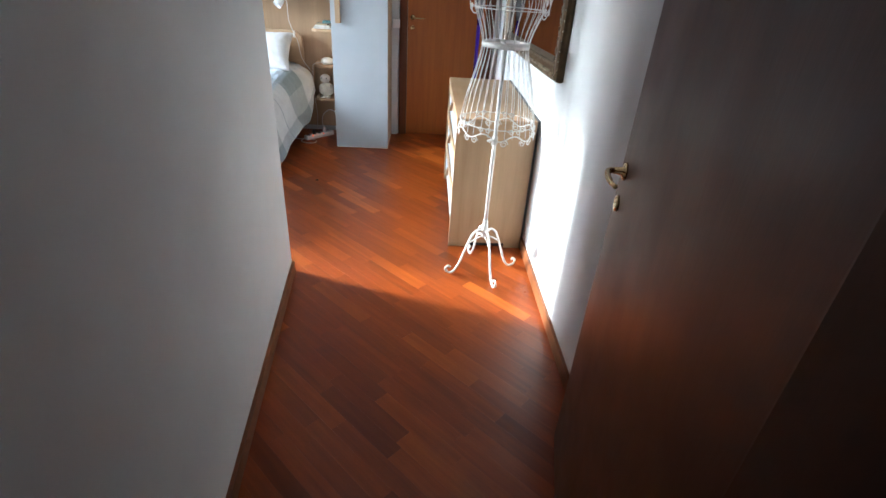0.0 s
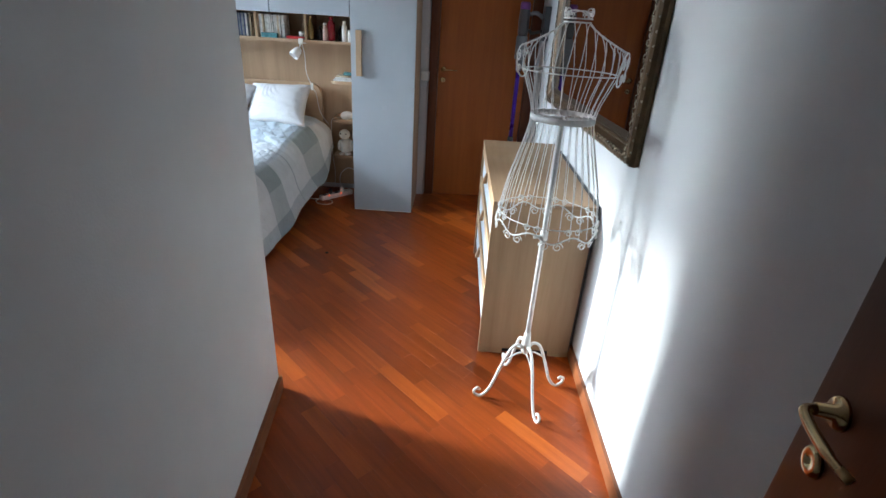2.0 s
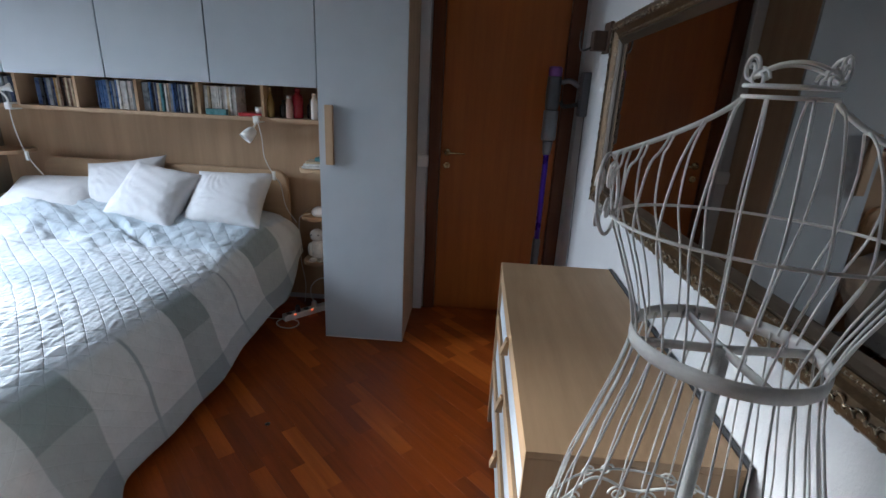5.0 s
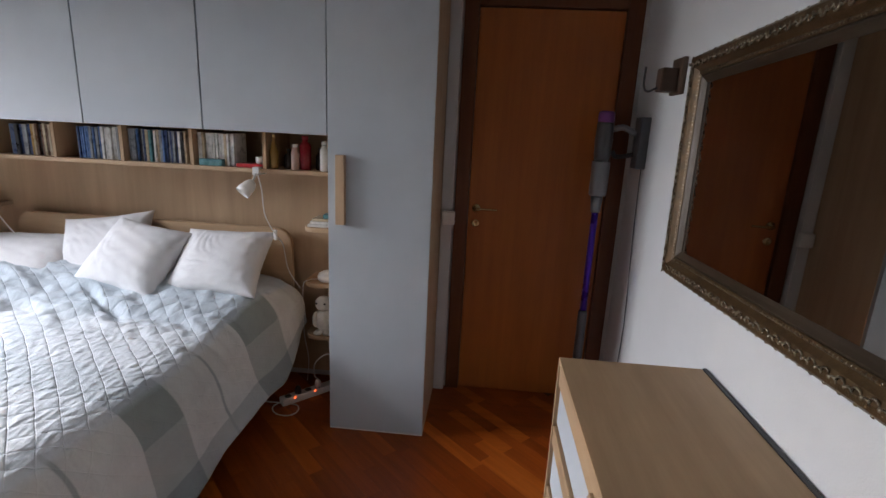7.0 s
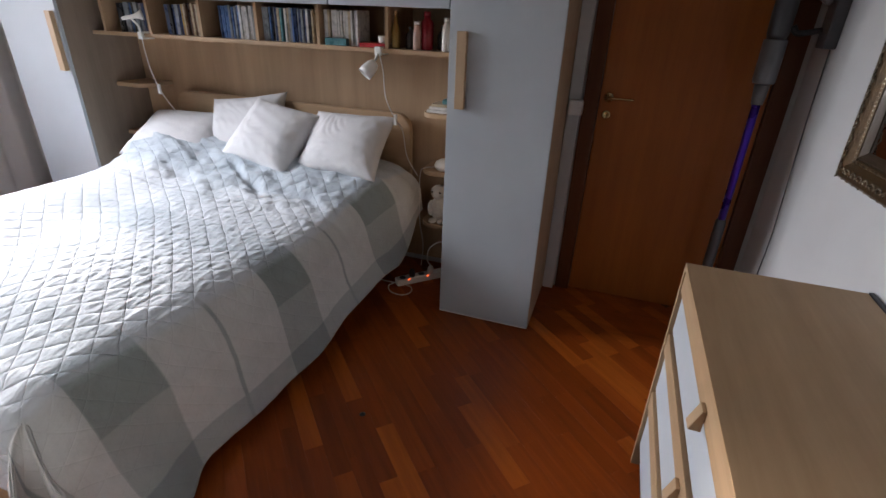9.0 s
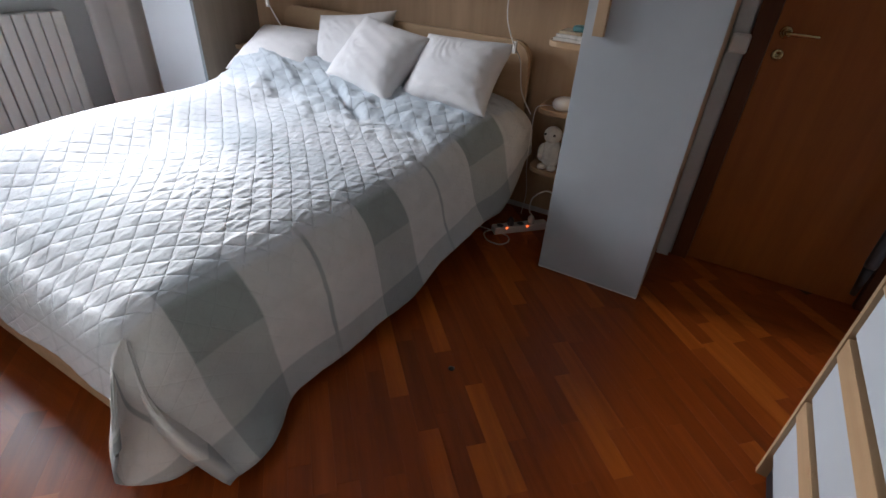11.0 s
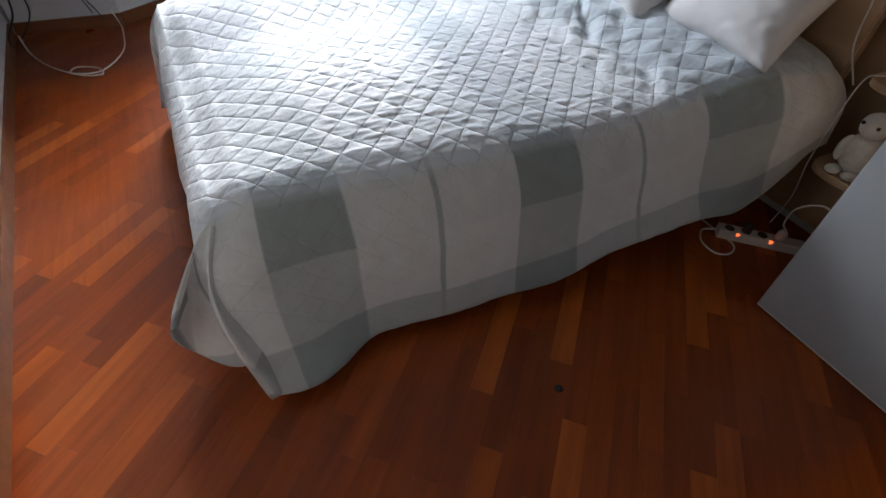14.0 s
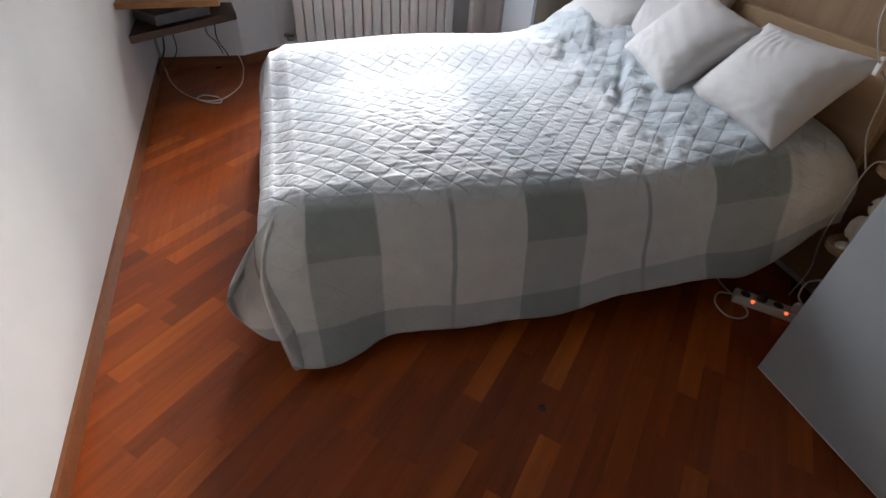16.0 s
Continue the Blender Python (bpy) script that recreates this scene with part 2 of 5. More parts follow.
structure("ceiling", box(-4.55, EAST + 0.15, -1.75, NORTH + 0.15, CEIL, CEIL + 0.12), M_CEIL, "white painted ceiling", "ceiling")

win = thing("window_1", (-4.47, 3.5, 0.95), "white framed casement window above the radiator", "window", kind="structure")
wf = box(-4.50, -4.44, 2.92, 4.32, 0.95, 1.01, 0.006)
for a in ((2.92, 4.32, 2.29, 2.35), (2.92, 2.98, 1.01, 2.29), (4.26, 4.32, 1.01, 2.29), (3.58, 3.65, 1.01, 2.29)):
    box(-4.50, -4.44, *a, 0.006, wf)
part("window_frame", wf, M_WHITEPL, win)
M_PANE, _nt, _b = nodes_of("window_glass", 0.02)
_b.inputs["Transmission Weight"].default_value = 1.0
for y0, y1 in ((2.98, 3.58), (3.65, 4.26)):
    pane = part("pane", box(-4.474, -4.468, y0, y1, 1.01, 2.29), M_PANE, win)
    pane.visible_shadow = False
part("window_sill", box(-4.44, -4.30, 2.88, 4.345, 0.92, 0.95, 0.006), M_WALL, win)


def along(a, b, off, thick, z0, z1, bevel=0.003):
    """A board along a wall line from a to b, on its left side by off."""
    a, b = Vector(a), Vector(b)
    d = (b - a).normalized()
    n = Vector((-d.y, d.x))
    p = [a + n * off, b + n * off, b + n * (off + thick), a + n * (off + thick)]
    return prism([(q.x, q.y) for q in p], z0, z1)


def baseboard(a, b):
    ob = structure("baseboard", along(a, b, 0.0, 0.014, 0.0, 0.072), M_BASE, "brown varnished wooden baseboard along a wall", "baseboard")
    return ob


baseboard((EAST, -1.6), (EAST, NORTH))
baseboard(CORNER, PASS_BACK)
baseboard(SW + Vector((0.012, 0)), CORNER + Vector((0.012, 0.0)))
baseboard((-4.19, 2.47), (-4.2, 1.9))
baseboard((-4.39, 2.74), (-4.19, 2.47))
baseboard((-4.39, 4.36), (-4.39, 2.74))

# ---- north door ----
d1 = thing("door_1", (0.15, NORTH, 0), "closed reddish-brown wooden door in a wooden frame", "door", kind="structure")
part("leaf", box(-0.231, 0.495, NORTH + 0.006, NORTH + 0.046, 0.006, 2.125, 0.003), M_DOOR, d1)
fr = box(-0.308, -0.233, NORTH - 0.018, NORTH + 0.08, 0, 2.20, 0.005)
box(0.497, 0.578, NORTH - 0.018, NORTH + 0.08, 0, 2.20, 0.005, fr)
part("door_frame", fr, M_FRAME, d1)
part("door_stop", box(-0.250, 0.515, NORTH + 0.048, NORTH + 0.078, 0.0, 2.15, 0.002), M_FRAME, d1)
part("door_head", box(-0.233, 0.497, NORTH - 0.016, NORTH + 0.08, 2.13, 2.198, 0.005), M_FRAME, d1)


def lever(parent, at, along_v, out_v, length=0.115, keyhole=0.085):
    """Brass lever handle on a round rose, with a keyhole rose below it."""
    at, a, o = Vector(at), Vector(along_v).normalized(), Vector(out_v).normalized()
    q = o.to_track_quat("Z", "Y").to_matrix().to_4x4()
    hd = lathe([(0.024, 0), (0.024, 0.004), (0.020, 0.008), (0.011, 0.010), (0.009, 0.03)], at, 18, None, q)
    pts = spline([at + o * 0.028, at + o * 0.045 + a * 0.008, at + o * 0.05 + a * 0.04, at + o * 0.048 + a * length * 0.75, at + o * 0.04 + a * length], 5)
    tube(pts, [0.008] * 6 + [0.0075] * 9 + [0.006] * (len(pts) - 15), hd, 10)
    part("door_handle", hd, M_BRASS, parent, "polished brass lever handle", True)
    low = at - Vector((0, 0, keyhole))
    kh = lathe([(0.023, 0), (0.023, 0.004), (0.019, 0.008), (0.008, 0.008), (0.007, 0.003)], low, 18, None, q)
    part("keyhole_rose", kh, M_BRASS, parent, "round brass keyhole plate", True)


lever(d1, (-0.188, NORTH + 0.006, 1.10), (1, 0, 0), (0, -1, 0))

# ---- more materials ----
M_SHEET = plain("white_cotton", (0.67, 0.67, 0.68), 0.9, vary=0.04, scale=9, fine=500, relief=0.35)
M_MATT = plain("mattress_ticking", (0.6, 0.6, 0.58), 0.9, vary=0.06)
M_BLACK = plain("black_plastic", (0.02, 0.02, 0.022), 0.4, vary=0.2)
M_DGREY = plain("dark_grey_plastic", (0.07, 0.07, 0.075), 0.35, vary=0.15)
M_SILVER = plain("silver_grey_plastic", (0.20, 0.20, 0.21), 0.35, 0.3, vary=0.1)
M_PURPLE = plain("purple_anodised_tube", (0.075, 0.02, 0.42), 0.28, 0.55, vary=0.08, relief=0.02)
M_MAGENTA = plain("violet_cap", (0.20, 0.06, 0.26), 0.35, 0.2)
M_PLUSH = plain("white_plush", (0.74, 0.72, 0.68), 0.95, vary=0.1, scale=60, fine=350, relief=0.9)
M_CURT = plain("grey_white_curtain_cloth", (0.62, 0.605, 0.58), 0.9, vary=0.05, scale=5, fine=600, relief=0.3)
M_DKWOOD = wood("dark_brown_shelf_wood", (0.045, 0.025, 0.016), (0.09, 0.05, 0.032), 0, 0.45, 18)
M_ORWOOD = wood("orange_brown_wood", (0.22, 0.095, 0.03), (0.34, 0.16, 0.055), 0, 0.4, 16)
M_GOLD = plain("bronzed_gilding", (0.092, 0.054, 0.022), 0.40, 0.45, vary=0.35, scale=30, fine=200, relief=0.5)
M_GOLDHI = plain("silvered_relief", (0.24, 0.205, 0.15), 0.28, 0.75, vary=0.3, scale=60, fine=250, relief=0.4)
M_SLIP = plain("dark_bronze_slip", (0.05, 0.034, 0.02), 0.45, 0.3, vary=0.15)
M_RED = plain("red_plastic", (0.42, 0.02, 0.025), 0.3, vary=0.15)
M_LAMPCORD = plain("white_cord", (0.7, 0.69, 0.66), 0.5, vary=0.05)
M_GLOW, _nt, _b = nodes_of("neon_switch", 0.3)
_b.inputs["Base Color"].default_value = (0.6, 0.08, 0.02, 1)
_b.inputs["Emission Color"].default_value = (1.0, 0.15, 0.04, 1)
_b.inputs["Emission Strength"].default_value = 1.5

# ---- open door of the passage ----
LATCH = Vector((0.488, 1.058))
HINGE = LATCH - Vector((0.21, 0.978)) * 0.95
LD = (LATCH - HINGE).normalized()
LN = Vector((-LD.y, LD.x))                # the face turned to the passage
lm = Matrix(((LD.x, LN.x, 0, HINGE.x), (LD.y, LN.y, 0, HINGE.y), (0, 0, 1, 0), (0, 0, 0, 1)))
LLEN = (LATCH - HINGE).length
d2 = thing("door_2", (HINGE.x, HINGE.y, 0), "dark brown wooden door standing open against the wall", "door", kind="structure")
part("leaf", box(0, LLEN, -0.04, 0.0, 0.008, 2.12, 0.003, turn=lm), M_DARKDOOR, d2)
hp = HINGE + LD * (LLEN - 0.062)
lever(d2, (hp.x, hp.y, 1.10), (-LD.x, -LD.y, 0), (LN.x, LN.y, 0), 0.12, 0.09)
part("latch_plate", box(LLEN - 0.0015, LLEN + 0.0012, -0.032, -0.008, 0.98, 1.18, turn=lm), M_BRASS, d2)
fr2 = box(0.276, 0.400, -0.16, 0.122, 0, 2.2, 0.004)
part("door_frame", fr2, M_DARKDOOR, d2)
structure("wall_jamb", prism([(0.402, -0.15), (EAST, -0.15), (EAST, 0.115), (0.402, 0.115)], 0, CEIL), M_WALL, "short white plaster return beside the doorway")

# ---- wardrobe wall ----
WF, WB = 4.313, 4.835


def column(x0, x1, handle_x, label, side_label, side=M_OAKZ):
    w = thing("wardrobe", ((x0 + x1) / 2, WF, 0), label, "wardrobe", "tall wardrobe columns")
    body = box(x0, x0 + 0.018, WF + 0.021, WB, 0.0, 2.42, 0.001)
    box(x1 - 0.018, x1, WF + 0.021, WB, 0.0, 2.42, 0.001, body)
    box(x0 + 0.018, x1 - 0.018, WF + 0.021, WB, 2.40, 2.42, 0.0, body)
    box(x0 + 0.018, x1 - 0.018, WF + 0.03, WB, 0.0, 0.06, 0.0, body)
    box(x0 + 0.018, x1 - 0.018, WB - 0.01, WB, 0.06, 2.40, 0.0, body)
    part("body", body, side, w, side_label)
    d = part("door", box(x0 + 0.001, x1 - 0.001, WF, WF + 0.02, 0.012, 2.418, 0.0015), M_GREY, w, "pale blue-grey laminate door")
    part("handle", box(handle_x, handle_x + 0.042, WF - 0.028, WF - 0.0005, 1.072, 1.385, 0.003), M_OAKZ, d, "oak block handle")
    part("door_edge", box(x0 + 0.001, x1 - 0.001, WF + 0.0005, WF + 0.02, 0.006, 0.0115), M_WHITEPL, w)
    return w


column(-0.855, -0.38, -0.813, "tall narrow wardrobe with a pale blue-grey door and oak sides", "oak carcass")
column(-3.63, -3.155, -3.21, "tall narrow wardrobe with a pale blue-grey door near the curtain", "oak carcass coloured grey-brown as in shade", M_OAKSHADE)

XS = [-0.855, -1.43, -2.005, -2.58, -3.155]
for a, b in zip(XS, XS[1:]):
    u = thing("wall_cabinet", ((a + b) / 2, WF, 1.465), "pale blue-grey overhead bridge cabinet above the bookshelf", "cabinet", "overhead cabinets")
    cb = box(b + 0.001, a - 0.001, WF + 0.022, WB, 1.470, 1.488, 0.001)
    box(b + 0.001, a - 0.001, WF + 0.022, WB, 2.40, 2.42, 0.001, cb)
    box(b + 0.001, b + 0.018, WF + 0.022, WB, 1.488, 2.40, 0.0, cb)
    box(a - 0.018, a - 0.001, WF + 0.022, WB, 1.488, 2.40, 0.0, cb)
    part("body", cb, M_OAK, u)
    part("door", box(b + 0.0036, a - 0.0036, WF, WF + 0.02, 1.466, 2.418, 0.0015), M_GREY, u)
    # near-black backing strip, added to paint the shade seen in the door gaps
    part("door_seal", box(b + 0.0012, a - 0.0012, WF + 0.0205, WF + 0.0218, 1.470, 2.416), M_GAP, u, "added dark strip for the shade in the door gaps")

NF = 4.50
DIVS = [-1.235, -1.61, -1.978, -2.343, -2.708, -3.05]
ns = thing("bookshelf", (-2.0, NF, 1.265), "long low oak bookshelf niche with upright dividers", "shelf")
part("shelf", box(-3.154, -0.856, NF, WB - 0.03, 1.264, 1.284, 0.0015), M_OAK, ns)
part("back_panel", box(-3.154, -0.856, WB - 0.028, WB - 0.012, 1.286, 1.466), M_PANEL, ns)
for x in DIVS:
    part("divider", box(x - 0.009, x + 0.009, NF + 0.002, WB - 0.03, 1.2845, 1.467, 0.001), M_OAKZ, ns)
panel = thing("wall_panel", (-2.0, 4.80, 0), "light oak panel behind the bed", "panel")
part("board", box(-3.154, -0.856, 4.795, WB - 0.012, 0.06, 1.262), M_PANEL, panel)


def corner_shelf(z, x_in, x_out, label):
    """A small board with one rounded front corner, fixed to the wardrobe's side."""
    sgn = 1 if x_in > x_out else -1
    yf, r = 4.575, 0.07
    pts = [(x_in, 4.793), (x_in, yf)]
    for k in range(7):
        w = math.pi / 2 * k / 6
        pts.append((x_out + sgn * (r - r * math.sin(w)), yf + r - r * math.cos(w)))
    pts.append((x_out, 4.793))
    b = prism(pts, z - 0.024, z)
    bmesh.ops.bevel(b, geom=[e for e in b.edges if abs(e.verts[0].co.z - e.verts[1].co.z) < 1e-6], offset=0.002, segments=1, affect="EDGES")
    o = part("wall_shelf", b, M_OAK)
    return tagged(o, label, "shelf", "small rounded shelves")


for z in (0.382, 0.683, 0.985):
    corner_shelf(z, -0.856, -1.085, "small oak shelf with a rounded corner beside the bed")
for z in (0.683, 0.985):
    corner_shelf(z, -3.154, -2.925, "small oak shelf with a rounded corner near the curtain")

# ---- bed ----
BX = -2.005
bed = thing("bed", (BX, 3.75, 0), "double bed with a light oak headboard", "bed")
hb = bmesh.new()
pts = []
for sx, sz in ((1, 0), (1, 1), (-1, 1), (-1, 0)):
    cx, r = BX + sx * 0.815, 0.09
    if sz == 0:
        pts.append((cx, 0.28))
    else:
        for k in range(7):
            w = math.pi / 2 * (k / 6 if sx > 0 else 1 - k / 6)
            pts.append((cx - sx * (r - r * math.cos(w)), 0.945 - r + r * math.sin(w)))
lo = [hb.verts.new((x, 4.695, z)) for x, z in pts]
hi = [hb.verts.new((x, 4.735, z)) for x, z in pts]
hb.faces.new(lo)
hb.faces.new(hi[::-1])
for i in range(len(pts)):
    hb.faces.new((lo[i], hi[i], hi[(i + 1) % len(pts)], lo[(i + 1) % len(pts)]))
bmesh.ops.recalc_face_normals(hb, faces=hb.faces)
bmesh.ops.bevel(hb, geom=[e for e in hb.edges if abs(e.verts[0].co.y - e.verts[1].co.y) < 1e-6], offset=0.006, segments=2, affect="EDGES")
part("headboard", hb, M_OAK, bed)
rail = box(BX - 0.80, BX - 0.775, 2.715, 4.69, 0.12, 0.30, 0.004)
box(BX + 0.57, BX + 0.595, 2.715, 4.69, 0.12, 0.30, 0.004, rail)
box(BX - 0.80, BX + 0.595, 2.688, 2.713, 0.12, 0.315, 0.004, rail)
part("bed_frame", rail, M_OAKY, bed)
for x in (-0.74, 0.53):
    for y in (3.0, 4.6):
        part("leg", box(BX + x - 0.03, BX + x + 0.03, y - 0.03, y + 0.03, 0.0, 0.119, 0.004), M_DKWOOD, bed)
part("mattress", box(BX - 0.76, BX + 0.56, 2.76, 4.66, 0.27, 0.455, 0.05, seg=3), M_MATT, bed)

HW, FOOT, HEAD = 0.63, 2.735, 4.64


def smooth_step(a, b, x):
    t = min(1.0, max(0.0, (x - a) / (b - a)))
    return t * t * (3 - 2 * t)


def east_edge(y):
    """Where the cloth turns down on the side of the passage, from the bed's middle line."""
    t = min(1.0, max(0.0, (y - 2.6) / 1.3))
    return 0.53 + 0.155 * (1 - (1 - t) ** 2) + 0.13 * smooth_step(4.15, 4.62, y)


def west_edge(y):
    return 0.785 + 0.19 * smooth_step(4.15, 4.62, y)


def crease_z(y):
    return 0.503 + 0.032 * smooth_step(2.7, 3.4, y) + 0.125 * smooth_step(4.0, 4.5, y)


def quilt(s, t, q=0.061):
    a = abs(math.sin(math.pi * (s + t) / (2 * q * 0.7071)))
    b = abs(math.sin(math.pi * (s - t * 0.96) / (2 * q * 0.7071)))
    return min(a, b) ** 0.30


def top_z(u, y):
    x = u * HW
    z = crease_z(y) + 0.070 * smooth_step(0.2, 0.8, -u) + 0.055 * (1 - u * u) * smooth_step(FOOT - 0.05, FOOT + 0.35, y) + 0.012 * (1 - smooth_step(0.86, 1.0, abs(u)))
    z += 0.010 * noise.noise((x * 2.2, y * 2.2, 1.0))
    z += 0.0012 * noise.noise((x * 55, y * 30, 5.0)) + 0.0018 * quilt(x, y) * (1 - 0.5 * smooth_step(0.97, 1.0, abs(u)))
    ruck = smooth_step(3.85, 4.15, y) * (1 - smooth_step(4.5, 4.62, y))
    z += ruck * (0.020 * noise.noise((x * 7, y * 10, 4.0)) + 0.011 * noise.noise((x * 17, y * 24, 2.0)))
    # one long fold pulled slantwise below the middle cushions
    fold = (y - 4.21) + (x - 0.05) * 0.5 + 0.05 * noise.noise((x * 8, y * 3, 9.0))
    z -= 0.017 * math.exp(-(fold / 0.022) ** 2) * smooth_step(-0.14, 0.0, x) * (1 - smooth_step(0.14, 0.30, x))
    z += 0.010 * math.exp(-((fold - 0.05) / 0.03) ** 2) * smooth_step(-0.2, 0.0, x) * (1 - smooth_step(0.16, 0.34, x))
    puck = smooth_step(-0.35, 0.3, u) * 0.0032 * smooth_step(2.95, 3.2, y) * (1 - smooth_step(3.9, 4.1, y))
    z += puck * noise.noise((x * 62 + 1.5 * noise.noise((x * 9, y * 9, 2.0)), y * 17, 7.0))
    return z


def hem_out(y):
    """How far the hem stands out from the bed's middle line on the passage side."""
    return 0.755 + 0.105 * (y - 3.0) + 0.12 * (1 - smooth_step(2.80, 3.08, y))


def hem_z(y):
    return 0.055 + 0.155 * smooth_step(3.3, 4.3, y) + 0.22 * smooth_step(4.3, 4.64, y)


def drop_out(g, roll, flare):
    """The hanging cloth's way outwards: over the mattress edge first, then straight, then flaring at the hem."""
    return roll * (1 - math.exp(-g * 5.5)) / (1 - math.exp(-5.5)) + flare * g ** 3


def bedspread():
    bm = bmesh.new()
    uv = bm.loops.layers.uv.new("cloth")
    nx, ny = 240, 380
    where = {}

    def vert(co, st):
        v = bm.verts.new(co)
        where[v] = st
        return v

    ys = [FOOT + (HEAD - FOOT) * j / ny for j in range(ny + 1)]
    grid = []
    for y in ys:
        row = []
        for i in range(nx + 1):
            u = -1 + 2 * i / nx
            drop = 0.030 * (1 - smooth_step(0, 0.09, y - FOOT)) + 0.012 * smooth_step(0.95, 1.0, abs(u))
            row.append(vert((BX + u * (east_edge(y) if u > 0 else west_edge(y)), y, top_z(u, y) - drop), (u * HW, y)))
        grid.append(row)
    for j in range(ny):
        for i in range(nx):
            bm.faces.new((grid[j][i], grid[j][i + 1], grid[j + 1][i + 1], grid[j + 1][i]))

    # the skirt: down the passage side, round the folded corner, along the foot, and up the window side
    fold = spline([(BX + hem_out(FOOT), FOOT + 0.02, 0.055), (-1.225, 2.775, 0.06), (-1.275, 2.738, 0.06), (-1.305, 2.655, 0.058), (-1.375, 2.580, 0.075), (-1.345, 2.564, 0.17), (-1.300, 2.576, 0.28), (-1.40, 2.620, 0.29), (BX + east_edge(FOOT) - 0.01, FOOT - 0.074, 0.285)], 7)
    nc = len(fold)
    line = [("east", grid[j][nx], ys[j]) for j in range(ny, -1, -1)]
    line += [("fold", grid[0][nx], k) for k in range(1, nc - 1)]
    line += [("foot", grid[0][i], i) for i in range(nx, -1, -1)]
    line += [("corner", grid[0][0], radians(90) * (1 - k / 12)) for k in range(1, 12)]
    line += [("west", grid[j][0], ys[j]) for j in range(ny + 1)]
    nf = 30
    lip = 0.06
    prev = None
    for n, (kind, v, a) in enumerate(line):
        s0, t0 = where[v]
        top = v.co.copy()
        col = [v]
        for f in range(1, nf + 1):
            g = f / nf
            if kind == "east":
                hem = BX + hem_out(a) + 0.008 * math.sin(a * 9.0) - top.x
                roll = min(hem * 0.9, 0.098 + 0.05 * (1 - smooth_step(2.75, 3.0, a)))
                o, hz, dx, dy, ln = drop_out(g, roll, hem - roll), hem_z(a), 1.0, 0.0, 0.52
                o += 0.004 * noise.noise((a * 9, g * 4, 3.0)) + 0.006 * g * math.sin(a * 17 + 2 * g)
            elif kind == "foot":
                f2 = (top.x - BX) / HW
                o, hz, dx, dy, ln = drop_out(g, 0.062, 0.012) + 0.006 * g * math.sin(f2 * 9 + 1), 0.285 - 0.19 * smooth_step(0.5, 0.95, -f2), 0.0, -1.0, 0.30
            elif kind == "west":
                o, hz, dx, dy, ln = drop_out(g, 0.10, 0.05) + 0.010 * g * math.sin(a * 8), 0.08, -1.0, 0.0, 0.50
            elif kind == "corner":
                o, hz, dx, dy, ln = drop_out(g, 0.09, 0.04), 0.09, -math.cos(a), -math.sin(a), 0.45
            if kind == "fold":
                p, k = fold[a], a / (nc - 1)
                w = radians(90) * k
                o = drop_out(g, 0.148 - 0.086 * k, 0.12 * (1 - k) + 0.012)
                plain_co = Vector((top.x + math.cos(w) * o, top.y - math.sin(w) * o + 0.02 * g * (1 - k), 0))
                e = min(1.0, 0.25 + 0.75 * g ** 0.6)
                folded = Vector((top.x + (p.x - top.x) * e, top.y + (p.y - top.y) * e, 0))
                co = plain_co.lerp(folded, smooth_step(0.12, 0.80, g))
                co.y -= lip * math.sin(math.pi * g ** 0.8) * (1 - smooth_step(0.02, 0.30, k))
                co.z = top.z + (p.z - top.z) * g
                st = (s0 + math.cos(w) * 0.54 * g, t0 - math.sin(w) * 0.54 * g)
            else:
                q = 0.0022 * quilt(t0 if dx else s0, ln * g)
                co = Vector((top.x + dx * (o + q), top.y + dy * (o + q), top.z + (hz - top.z) * g ** 0.94))
                if kind == "east":
                    co.y -= lip * math.sin(math.pi * g ** 0.8) * (1 - smooth_step(FOOT, FOOT + 0.16, a))
                st = (s0 + dx * ln * g, t0 + dy * ln * g)
            col.append(vert(co, st))
        if prev is not None:
            for f in range(nf):
                quad = [prev[f], prev[f + 1], col[f + 1], col[f]]
                if prev[0] is col[0] and f == 0:
                    quad = [prev[0], prev[1], col[1]]
                bm.faces.new(quad)
        prev = col
    for fc in bm.faces:
        for lp in fc.loops:
            lp[uv].uv = where[lp.vert]
    bmesh.ops.recalc_face_normals(bm, faces=bm.faces)
    return bm


